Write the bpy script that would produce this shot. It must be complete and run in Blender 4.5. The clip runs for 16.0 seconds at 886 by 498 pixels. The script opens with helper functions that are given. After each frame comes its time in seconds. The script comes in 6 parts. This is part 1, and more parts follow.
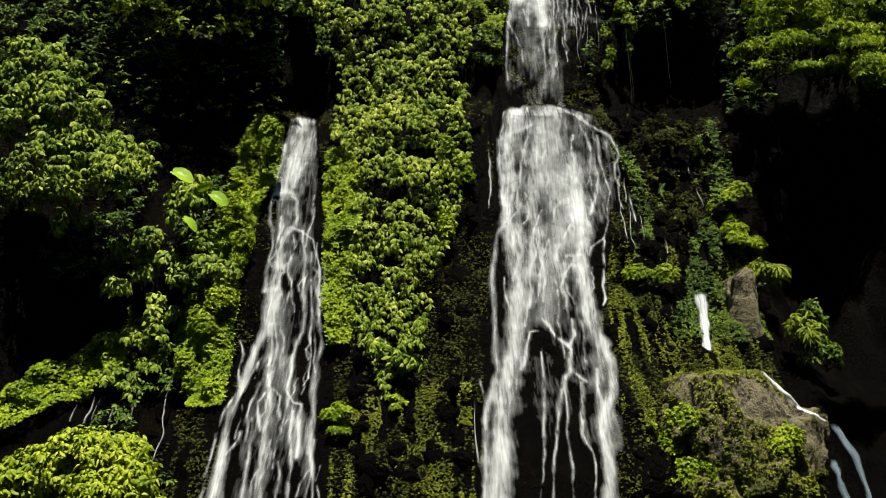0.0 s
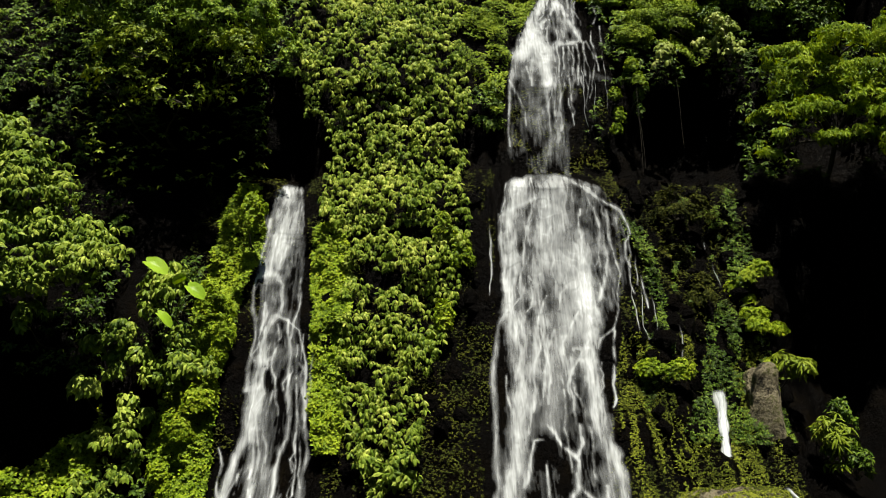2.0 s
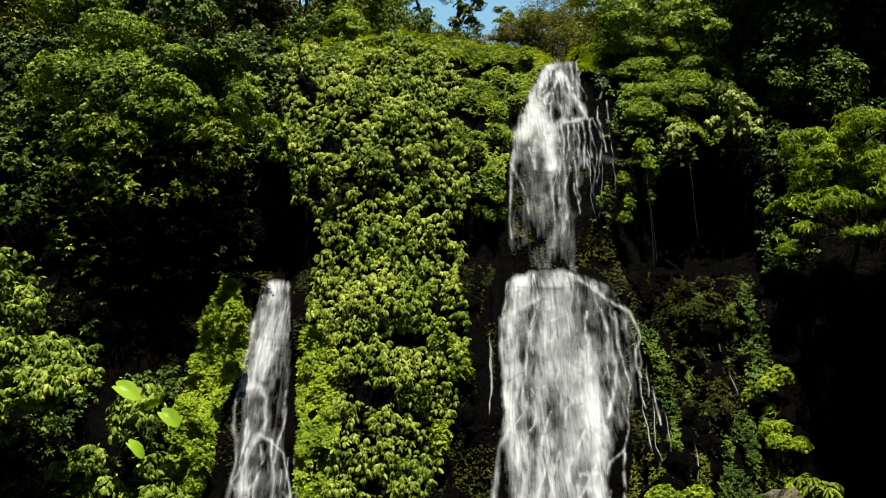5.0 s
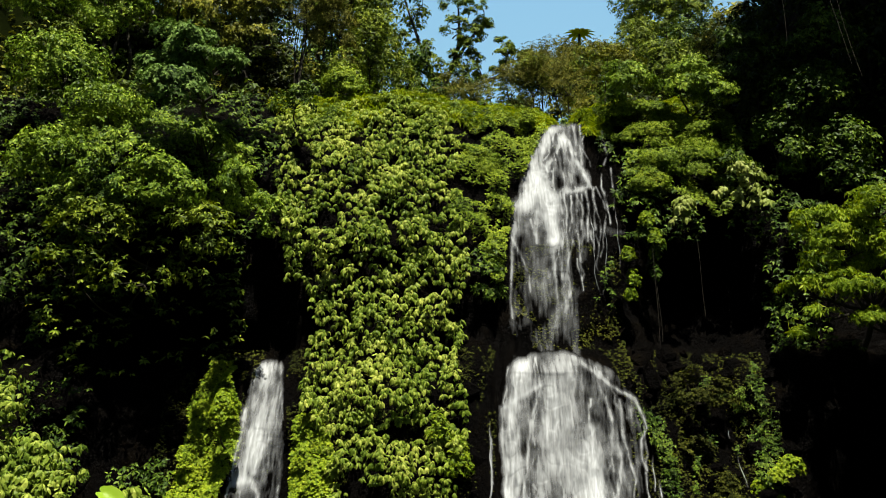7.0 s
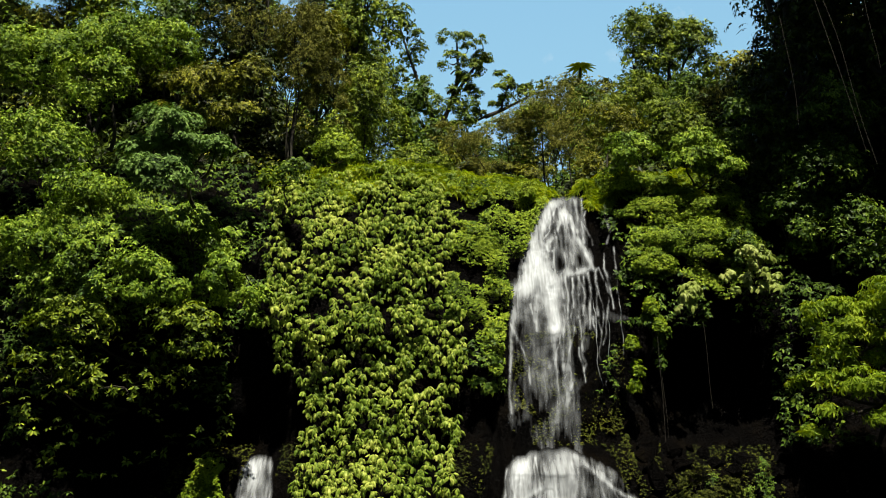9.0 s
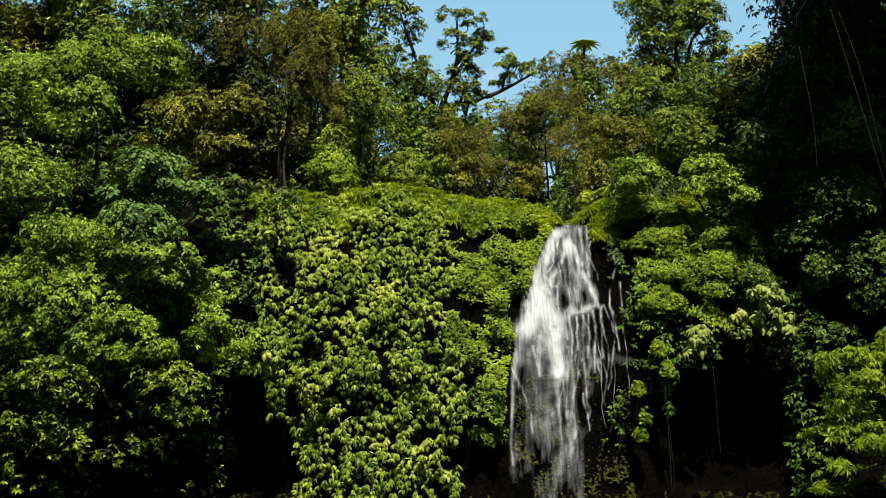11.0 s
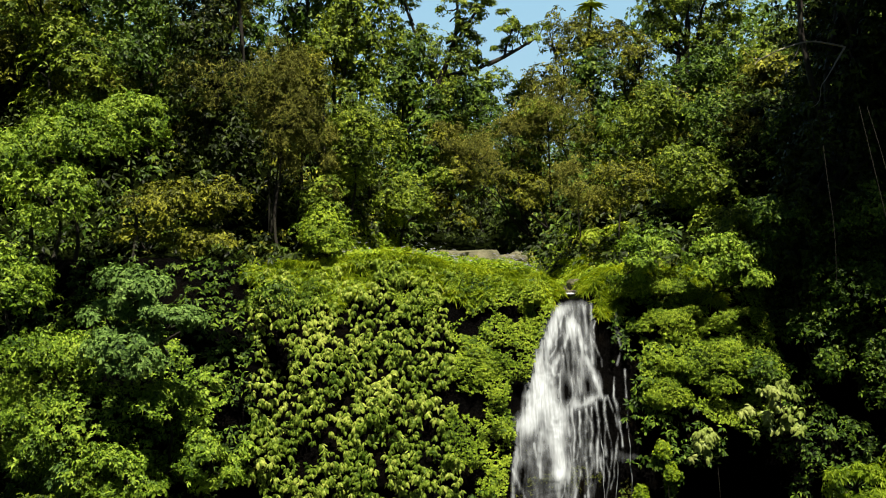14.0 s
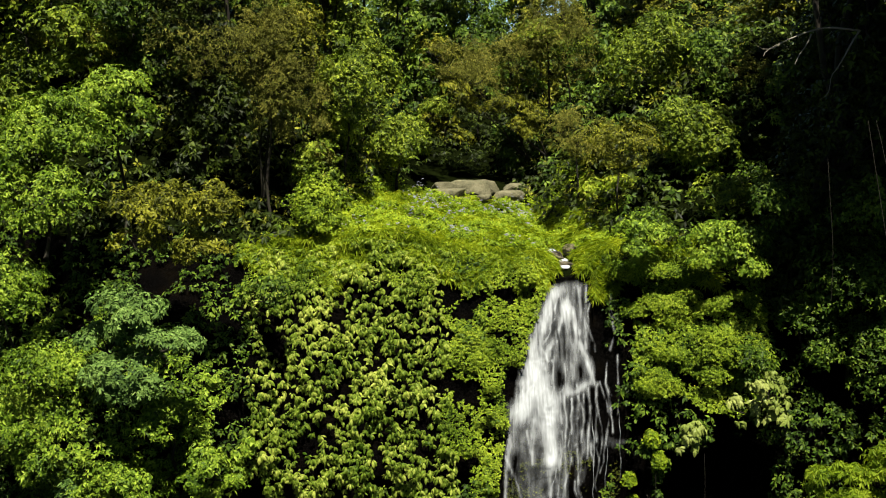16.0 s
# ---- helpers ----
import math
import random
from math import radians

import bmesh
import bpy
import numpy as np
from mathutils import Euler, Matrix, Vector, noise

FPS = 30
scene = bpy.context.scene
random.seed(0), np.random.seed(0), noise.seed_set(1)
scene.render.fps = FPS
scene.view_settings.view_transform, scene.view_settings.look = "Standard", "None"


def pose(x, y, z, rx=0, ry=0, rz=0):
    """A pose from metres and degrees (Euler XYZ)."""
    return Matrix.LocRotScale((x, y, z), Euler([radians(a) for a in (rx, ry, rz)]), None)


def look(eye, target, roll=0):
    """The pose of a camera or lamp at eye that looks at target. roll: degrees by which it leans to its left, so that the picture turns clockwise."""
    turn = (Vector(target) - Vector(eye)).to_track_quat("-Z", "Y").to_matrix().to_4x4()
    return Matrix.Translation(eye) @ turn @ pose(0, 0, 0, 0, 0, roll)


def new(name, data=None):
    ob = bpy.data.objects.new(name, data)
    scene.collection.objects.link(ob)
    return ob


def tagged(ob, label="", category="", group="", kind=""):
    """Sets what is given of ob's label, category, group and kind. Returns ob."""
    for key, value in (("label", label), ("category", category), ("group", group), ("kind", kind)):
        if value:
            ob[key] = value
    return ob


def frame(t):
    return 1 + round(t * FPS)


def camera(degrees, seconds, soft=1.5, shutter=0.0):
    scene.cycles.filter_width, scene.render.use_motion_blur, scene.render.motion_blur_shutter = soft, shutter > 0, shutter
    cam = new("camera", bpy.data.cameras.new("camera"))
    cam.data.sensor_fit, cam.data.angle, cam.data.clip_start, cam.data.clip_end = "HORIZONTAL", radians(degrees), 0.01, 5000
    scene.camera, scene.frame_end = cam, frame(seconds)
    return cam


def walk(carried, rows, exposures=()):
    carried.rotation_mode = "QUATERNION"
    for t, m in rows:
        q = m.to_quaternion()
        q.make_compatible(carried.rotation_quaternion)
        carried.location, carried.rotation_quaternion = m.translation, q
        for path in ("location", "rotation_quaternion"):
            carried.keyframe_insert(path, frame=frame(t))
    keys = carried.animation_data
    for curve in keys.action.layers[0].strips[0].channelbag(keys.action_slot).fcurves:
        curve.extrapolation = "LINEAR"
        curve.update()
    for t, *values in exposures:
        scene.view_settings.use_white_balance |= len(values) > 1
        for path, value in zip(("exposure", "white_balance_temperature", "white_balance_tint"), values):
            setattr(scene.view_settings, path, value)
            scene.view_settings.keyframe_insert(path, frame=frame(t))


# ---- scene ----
cam = camera(47.7, 16.0, soft=1.05)
METRES, EYE, TILT, LEAN, TURN = 45.0, 4.0, 15.0, 0.0, 0.0
ROWS = [
    (0.0, 0.0, 0.0, 0.0, -0.0, -0.0, -0.0),
    (0.5, 0.001, 0.0188, 0.017, 0.0, -0.17, -0.02),
    (1.0, 0.0014, 0.0405, 0.0447, -0.02, -0.29, -0.04),
    (1.5, 0.0022, 0.0622, 0.073, -0.01, -0.39, -0.05),
    (2.0, 0.0032, 0.0831, 0.0979, 0.01, -0.42, -0.04),
    (2.5, 0.0044, 0.1001, 0.1159, 0.02, -0.43, -0.02),
    (3.0, 0.0051, 0.1148, 0.1332, 0.02, -0.47, -0.0),
    (3.5, 0.006, 0.1279, 0.1501, 0.03, -0.51, 0.0),
    (4.0, 0.0064, 0.1401, 0.1682, 0.02, -0.55, -0.0),
    (6.3, 0.0078, 0.1847, 0.2629, 0.05, -0.86, -0.06),
    (6.5, 0.0079, 0.1888, 0.2715, 0.05, -0.87, -0.06),
    (7.0, 0.0088, 0.1985, 0.294, 0.05, -0.93, -0.05),
    (7.5, 0.0095, 0.2084, 0.3165, 0.03, -0.97, -0.04),
    (8.0, 0.0113, 0.2187, 0.3391, 0.08, -1.01, -0.05),
    (8.5, 0.0117, 0.2309, 0.3636, 0.05, -1.08, -0.05),
    (9.0, 0.0126, 0.2432, 0.3886, 0.05, -1.21, -0.04),
    (9.5, 0.0133, 0.2563, 0.415, 0.05, -1.3, -0.06),
    (9.7, 0.0135, 0.2617, 0.4254, 0.05, -1.32, -0.05),
    (11.8, 0.0139, 0.3138, 0.5455, 0.04, -8.6, 0.02),
    (12.0, 0.014, 0.3191, 0.5612, 0.03, -9.39, 0.03),
    (12.5, 0.0132, 0.3341, 0.6013, 0.01, -10.04, -0.01),
    (13.0, 0.0134, 0.348, 0.6396, 0.02, -10.14, -0.01),
    (13.5, 0.0142, 0.3613, 0.6756, 0.03, -10.45, 0.02),
    (14.0, 0.0157, 0.3741, 0.7099, 0.06, -12.66, 0.11),
    (14.5, 0.0172, 0.3876, 0.7442, 0.07, -15.25, 0.16),
    (15.0, 0.018, 0.4047, 0.788, 0.04, -18.05, 0.15),
    (15.5, 0.02, 0.4224, 0.8367, 0.04, -20.69, 0.22),
    (16.0, 0.0208, 0.4415, 0.8872, -0.01, -23.99, 0.23),
]
walk(cam, [(t, pose(0, 0, EYE, TILT, LEAN, TURN) @ pose(METRES * x, METRES * y, METRES * z, 90 + pitch, roll, yaw)) for t, x, y, z, yaw, pitch, roll in ROWS])

# ---- light ----
SUN_EL, SUN_AZ = 68.0, 168.0        # degrees; azimuth clockwise from +y
world = bpy.data.worlds.new("sky")
scene.world = world
world.use_nodes = True
wn = world.node_tree.nodes
sky = wn.new("ShaderNodeTexSky")
sky.sky_type, sky.sun_disc = "NISHITA", False
sky.sun_elevation, sky.sun_rotation = radians(SUN_EL), radians(SUN_AZ)
sky.air_density, sky.dust_density = 1.0, 0.6
world.node_tree.links.new(sky.outputs[0], wn["Background"].inputs[0])
wn["Background"].inputs[1].default_value = 0.02
sun = new("sun", bpy.data.lights.new("sun", "SUN"))
sun.data.energy, sun.data.angle, sun.data.color = 5.0, radians(0.5), (1.0, 0.922, 0.785)
SUN_DIR = Vector((math.sin(radians(SUN_AZ)) * math.cos(radians(SUN_EL)), math.cos(radians(SUN_AZ)) * math.cos(radians(SUN_EL)), math.sin(radians(SUN_EL))))
sun.matrix_world = look(SUN_DIR * 200, (0, 0, 0))
scene.view_settings.exposure = 0.81

rng = np.random.default_rng(7)


# ---- materials ----
def mat_base(name):
    m = bpy.data.materials.new(name)
    m.use_nodes = True
    nt = m.node_tree
    nt.nodes.clear()
    return m, nt


def node(nt, kind, **inputs):
    n = nt.nodes.new(kind)
    for key, value in inputs.items():
        n.inputs[key.replace("_", " ")].default_value = value
    return n


def ramp(nt, stops):
    n = nt.nodes.new("ShaderNodeValToRGB")
    el = n.color_ramp.elements
    while len(el) < len(stops):
        el.new(0.5)
    for e, (p, c) in zip(el, stops):
        e.position, e.color = p, (*c, 1)
    return n


def leaf_material(name, dark, mid, light, rough=0.45, glow=0.07):
    """Leaves: colour by leaf and by patch, a soft sheen, light passing through."""
    m, nt = mat_base(name)
    ln = nt.links.new
    out = nt.nodes.new("ShaderNodeOutputMaterial")
    geo = nt.nodes.new("ShaderNodeNewGeometry")
    patch = node(nt, "ShaderNodeTexNoise", Scale=0.55, Detail=3.0)
    ln(geo.outputs["Position"], patch.inputs["Vector"])
    mixf = node(nt, "ShaderNodeMath")
    mixf.operation = "MULTIPLY_ADD"
    ln(geo.outputs["Random Per Island"], mixf.inputs[0])
    mixf.inputs[1].default_value = 0.75
    sub = nt.nodes.new("ShaderNodeMath")
    sub.operation = "MULTIPLY_ADD"
    ln(patch.outputs[0], sub.inputs[0])
    sub.inputs[1].default_value, sub.inputs[2].default_value = 1.5, -0.62
    ln(sub.outputs[0], mixf.inputs[2])
    cr = ramp(nt, [(0.0, dark), (0.5, mid), (1.0, light)])
    ln(mixf.outputs[0], cr.inputs[0])
    vein = node(nt, "ShaderNodeTexNoise", Scale=14.0, Detail=2.0)
    ln(geo.outputs["Position"], vein.inputs["Vector"])
    bump = node(nt, "ShaderNodeBump", Strength=0.35, Distance=0.03)
    ln(vein.outputs[0], bump.inputs["Height"])
    bs = node(nt, "ShaderNodeBsdfPrincipled", Roughness=rough)
    bs.inputs["Specular IOR Level"].default_value = 0.12
    ln(cr.outputs[0], bs.inputs["Base Color"])
    ln(bump.outputs[0], bs.inputs["Normal"])
    tr = nt.nodes.new("ShaderNodeBsdfTranslucent")
    hs = node(nt, "ShaderNodeHueSaturation", Saturation=1.1, Value=1.3, Hue=0.485)
    ln(cr.outputs[0], hs.inputs["Color"])
    ln(hs.outputs[0], tr.inputs["Color"])
    mx = node(nt, "ShaderNodeMixShader", Fac=glow)
    ln(bs.outputs[0], mx.inputs[1])
    ln(tr.outputs[0], mx.inputs[2])
    ln(mx.outputs[0], out.inputs[0])
    return m


def rough_material(name, stops, scale, rough, bump_d, stretch=(1, 1, 1), fine=9.0, spec=0.5):
    """Rock, bark, soil: two scales of noise in colour and relief."""
    m, nt = mat_base(name)
    ln = nt.links.new
    out = nt.nodes.new("ShaderNodeOutputMaterial")
    geo = nt.nodes.new("ShaderNodeNewGeometry")
    mp = node(nt, "ShaderNodeMapping", Scale=stretch)
    ln(geo.outputs["Position"], mp.inputs["Vector"])
    a = node(nt, "ShaderNodeTexNoise", Scale=scale, Detail=6.0, Roughness=0.65)
    b = node(nt, "ShaderNodeTexNoise", Scale=scale * fine, Detail=5.0, Roughness=0.7)
    for n in (a, b):
        ln(mp.outputs[0], n.inputs["Vector"])
    mix = nt.nodes.new("ShaderNodeMath")
    mix.operation = "MULTIPLY_ADD"
    mix.inputs[1].default_value = 0.45
    ln(b.outputs[0], mix.inputs[0])
    sc = nt.nodes.new("ShaderNodeMath")
    sc.operation = "MULTIPLY_ADD"
    sc.inputs[1].default_value, sc.inputs[2].default_value = 0.9, -0.18
    ln(a.outputs[0], sc.inputs[0])
    ln(sc.outputs[0], mix.inputs[2])
    cr = ramp(nt, stops)
    ln(mix.outputs[0], cr.inputs[0])
    bump = node(nt, "ShaderNodeBump", Strength=0.8, Distance=bump_d)
    ln(mix.outputs[0], bump.inputs["Height"])
    bs = node(nt, "ShaderNodeBsdfPrincipled", Roughness=rough)
    bs.inputs["Specular IOR Level"].default_value = spec
    ln(cr.outputs[0], bs.inputs["Base Color"])
    ln(bump.outputs[0], bs.inputs["Normal"])
    ln(bs.outputs[0], out.inputs[0])
    return m


def water_material(name, density, cross, along, low, tint=(0.77, 0.83, 0.86)):
    """Falling water: its cover comes from the sheet; fine streaks run along the fall."""
    m, nt = mat_base(name)
    ln = nt.links.new
    out = nt.nodes.new("ShaderNodeOutputMaterial")
    uv = nt.nodes.new("ShaderNodeUVMap")
    uv.uv_map = "flow"
    eu = nt.nodes.new("ShaderNodeUVMap")
    eu.uv_map = "edge"
    mp = node(nt, "ShaderNodeMapping", Scale=(cross, along, 1))
    ln(uv.outputs[0], mp.inputs["Vector"])
    a = node(nt, "ShaderNodeTexNoise", Scale=1.0, Detail=4.0, Roughness=0.65, Distortion=0.1)
    ln(mp.outputs[0], a.inputs["Vector"])
    mr = node(nt, "ShaderNodeMapRange", From_Min=0.3, From_Max=0.7, To_Min=low, To_Max=2.0 - low)
    ln(a.outputs[0], mr.inputs["Value"])
    sep = nt.nodes.new("ShaderNodeSeparateXYZ")
    ln(eu.outputs[0], sep.inputs[0])
    mul = nt.nodes.new("ShaderNodeMath")
    mul.operation = "MULTIPLY"
    ln(mr.outputs[0], mul.inputs[0])
    ln(sep.outputs["X"], mul.inputs[1])
    den = nt.nodes.new("ShaderNodeMath")
    den.operation, den.use_clamp = "MULTIPLY", True
    den.inputs[1].default_value = density
    ln(mul.outputs[0], den.inputs[0])
    df = node(nt, "ShaderNodeBsdfDiffuse", Color=(*tint, 1))
    tl = node(nt, "ShaderNodeBsdfTranslucent", Color=(*tint, 1))
    foam = node(nt, "ShaderNodeMixShader", Fac=0.3)
    ln(df.outputs[0], foam.inputs[1])
    ln(tl.outputs[0], foam.inputs[2])
    clear = nt.nodes.new("ShaderNodeBsdfTransparent")
    mx = nt.nodes.new("ShaderNodeMixShader")
    ln(den.outputs[0], mx.inputs[0])
    ln(clear.outputs[0], mx.inputs[1])
    ln(foam.outputs[0], mx.inputs[2])
    ln(mx.outputs[0], out.inputs[0])
    return m


def sky_material():
    m, nt = mat_base("sky_distance")
    out = nt.nodes.new("ShaderNodeOutputMaterial")
    geo = nt.nodes.new("ShaderNodeNewGeometry")
    sep = nt.nodes.new("ShaderNodeSeparateXYZ")
    nt.links.new(geo.outputs["Position"], sep.inputs[0])
    mr = node(nt, "ShaderNodeMapRange", From_Min=300.0, From_Max=1800.0)
    nt.links.new(sep.outputs["Z"], mr.inputs["Value"])
    cl = node(nt, "ShaderNodeTexNoise", Scale=0.0022, Detail=6.0, Roughness=0.55)
    nt.links.new(geo.outputs["Position"], cl.inputs["Vector"])
    cr = ramp(nt, [(0.0, (0.40, 0.60, 0.72)), (0.5, (0.29, 0.54, 0.72)), (1.0, (0.22, 0.45, 0.68))])
    nt.links.new(mr.outputs[0], cr.inputs[0])
    cm = node(nt, "ShaderNodeMapRange", From_Min=0.6, From_Max=0.75)
    nt.links.new(cl.outputs[0], cm.inputs["Value"])
    mix = nt.nodes.new("ShaderNodeMix")
    mix.data_type = "RGBA"
    nt.links.new(cm.outputs[0], mix.inputs["Factor"])
    nt.links.new(cr.outputs[0], mix.inputs[6])
    mix.inputs[7].default_value = (0.75, 0.8, 0.82, 1)
    em = node(nt, "ShaderNodeEmission", Strength=0.66)
    nt.links.new(mix.outputs[2], em.inputs["Color"])
    nt.links.new(em.outputs[0], out.inputs[0])
    return m


# far darker than wet basalt: the cliff's deep shade is put into the colour
ROCK = rough_material("shade_dark_wet_basalt", [(0.3, (0.0006, 0.0006, 0.0006)), (0.52, (0.0014, 0.0012, 0.001)), (0.64, (0.003, 0.0022, 0.0012)), (0.82, (0.007, 0.0075, 0.0024))], 0.6, 0.45, 0.5, spec=0.02)
PALE_ROCK = rough_material("pale_boulder", [(0.32, (0.006, 0.006, 0.005)), (0.41, (0.04, 0.036, 0.025)), (0.47, (0.13, 0.115, 0.075)), (0.54, (0.23, 0.205, 0.14)), (0.6, (0.12, 0.118, 0.05)), (0.7, (0.05, 0.06, 0.014))], 1.3, 0.8, 0.7, fine=6.0, spec=0.15)
# soil kept near black-green: shade between the plants is in its colour
SOIL = rough_material("shade_dark_soil", [(0.2, (0.002, 0.003, 0.001)), (0.6, (0.006, 0.009, 0.002)), (0.9, (0.012, 0.02, 0.004))], 0.5, 0.9, 0.2, spec=0.0)
SAND_ROCK = rough_material("sandy_rock", [(0.2, (0.035, 0.035, 0.02)), (0.5, (0.16, 0.155, 0.09)), (0.8, (0.34, 0.32, 0.2))], 1.2, 0.85, 0.2, spec=0.2)
BARK = rough_material("mossy_bark", [(0.2, (0.008, 0.006, 0.004)), (0.5, (0.022, 0.017, 0.011)), (0.8, (0.03, 0.04, 0.01))], 2.5, 0.9, 0.05, (1, 1, 0.4))
PALE_BARK = rough_material("bare_twig", [(0.2, (0.16, 0.14, 0.11)), (0.8, (0.34, 0.31, 0.25))], 3.0, 0.85, 0.03, (1, 1, 0.4))
LEAF = dict(
    broad=leaf_material("broad_leaf", (0.03, 0.065, 0.007), (0.15, 0.225, 0.022), (0.38, 0.46, 0.075)),
    vine=leaf_material("vine_leaf", (0.04, 0.08, 0.006), (0.17, 0.25, 0.024), (0.44, 0.5, 0.09)),
    small=leaf_material("creeper_leaf", (0.045, 0.085, 0.003), (0.17, 0.265, 0.008), (0.33, 0.41, 0.02), 0.55),
    bright=leaf_material("lime_leaf", (0.08, 0.14, 0.006), (0.23, 0.31, 0.016), (0.42, 0.47, 0.05)),
    feather=leaf_material("feathery_leaf", (0.06, 0.11, 0.006), (0.19, 0.29, 0.014), (0.38, 0.48, 0.04), 0.5, 0.35),
    # deep green, with the shade on shrubs and back trees coloured in too
    dark=leaf_material("deep_green_shade_leaf", (0.009, 0.022, 0.003), (0.045, 0.092, 0.008), (0.175, 0.26, 0.025)),
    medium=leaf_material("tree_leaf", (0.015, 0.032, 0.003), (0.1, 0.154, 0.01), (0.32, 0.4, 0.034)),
    blue=leaf_material("blue_green_leaf", (0.025, 0.055, 0.014), (0.1, 0.185, 0.034), (0.23, 0.36, 0.085), 0.6),
    yellow=leaf_material("olive_leaf", (0.022, 0.03, 0.003), (0.1, 0.114, 0.008), (0.32, 0.33, 0.03)),
    dry=leaf_material("dry_leaf", (0.035, 0.04, 0.006), (0.13, 0.142, 0.02), (0.31, 0.3, 0.055), 0.7),
    pale=leaf_material("pale_leaf", (0.07, 0.11, 0.015), (0.2, 0.26, 0.05), (0.42, 0.46, 0.14), 0.4),
    fern=leaf_material("fern_leaf", (0.05, 0.085, 0.006), (0.14, 0.2, 0.014), (0.28, 0.34, 0.03)),
    edge=leaf_material("edge_creeper_leaf", (0.024, 0.052, 0.003), (0.14, 0.22, 0.01), (0.33, 0.43, 0.03), 0.55),
    # lighter yellow-green copy of the tree leaf, with sunlight put into its colour
    sunny=leaf_material("sun_bright_tree_leaf", (0.022, 0.052, 0.005), (0.122, 0.212, 0.013), (0.34, 0.46, 0.046)),
    # shade put into the leaf colour, for hollows and the gorge's dark side
    gloom=leaf_material("painted_shade_leaf", (0.004, 0.008, 0.001), (0.019, 0.032, 0.004), (0.085, 0.125, 0.012)),
    # one moss twice: a dark copy, then one with sunlight in its colour
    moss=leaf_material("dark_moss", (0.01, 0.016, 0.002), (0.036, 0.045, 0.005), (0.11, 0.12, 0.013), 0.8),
    turf=leaf_material("sun_tinted_moss", (0.02, 0.03, 0.003), (0.1, 0.125, 0.011), (0.28, 0.32, 0.035), 0.8),
    ear=leaf_material("ear_leaf", (0.14, 0.26, 0.015), (0.24, 0.4, 0.025), (0.34, 0.5, 0.05), 0.35, 0.2),
    grass=leaf_material("grass_blade", (0.07, 0.12, 0.006), (0.24, 0.34, 0.016), (0.48, 0.55, 0.045), 0.6, 0.35),
    flower=leaf_material("lilac_flower", (0.12, 0.12, 0.14), (0.2, 0.2, 0.24), (0.32, 0.31, 0.36), 0.8),
)
# length, width, leaves in a sprig, droop, spacing of sprigs
SPECIES = dict(
    broad=(0.33, 0.46, 5, 0.85, 0.34), vine=(0.26, 0.4, 6, 1.2, 0.31), small=(0.11, 0.66, 5, 0.4, 0.135),
    bright=(0.3, 0.45, 6, 0.45, 0.32), feather=(0.26, 0.3, 6, 0.7, 0.27), dark=(0.2, 0.45, 5, 0.45, 0.245),
    medium=(0.2, 0.44, 6, 0.4, 0.235), edge=(0.085, 0.6, 5, 0.45, 0.115), sunny=(0.18, 0.42, 6, 0.5, 0.21), gloom=(0.2, 0.42, 5, 0.5, 0.25), blue=(0.19, 0.42, 7, 0.3, 0.21), yellow=(0.17, 0.42, 6, 0.35, 0.215),
    moss=(0.085, 0.6, 5, 0.3, 0.13), turf=(0.065, 0.55, 5, 0.4, 0.09), grass=(0.4, 0.12, 7, 0.5, 0.16), flower=(0.09, 0.7, 5, 0.0, 0.3),
    dry=(0.19, 0.24, 6, 0.5, 0.24), pale=(0.36, 0.44, 5, 0.95, 0.36), fern=(0.55, 0.16, 8, 0.45, 0.42),
)
SHEET = water_material("sheet_of_water", 1.0, 11.0, 1.0, 0.72)
# dim blue tint puts the lower chute's shade into the water colour
LACE = water_material("shade_blue_water", 0.3, 9.0, 0.7, 0.5, (0.45, 0.62, 0.75))
THREAD = water_material("water_thread", 1.1, 14.0, 0.8, 0.6)
STRAND = water_material("water_strand", 0.42, 14.0, 0.8, 0.5)


# ---- noise, meshes, parts ----
def hash3(i, j, k, seed):
    h = (i * 374761393 + j * 668265263 + k * 2147483647 + seed * 974634777) & 0xFFFFFFFF
    h = ((h ^ (h >> 13)) * 1274126177) & 0xFFFFFFFF
    return ((h ^ (h >> 16)) & 0xFFFF) / 65535.0


def vnoise(x, y, z=0.0, seed=0):
    """Smooth value noise, 0 to 1, on arrays."""
    x, y, z = np.broadcast_arrays(np.asarray(x, float), np.asarray(y, float), np.asarray(z, float))
    f = [np.floor(a) for a in (x, y, z)]
    i, j, k = (a.astype(np.int64) for a in f)
    u, v, w = ((a - b) ** 2 * (3 - 2 * (a - b)) for a, b in zip((x, y, z), f))
    out = 0.0
    for di, wu in ((0, 1 - u), (1, u)):
        for dj, wv in ((0, 1 - v), (1, v)):
            for dk, ww in ((0, 1 - w), (1, w)):
                out = out + wu * wv * ww * hash3(i + di, j + dj, k + dk, seed)
    return out


def fbm(x, y, z=0.0, seed=0, octaves=4):
    s, a, t = 0.0, 0.5, 0.0
    for o in range(octaves):
        s, t = s + a * vnoise(np.asarray(x) * 2 ** o, np.asarray(y) * 2 ** o, np.asarray(z) * 2 ** o, seed + o), t + a
        a *= 0.5
    return s / t


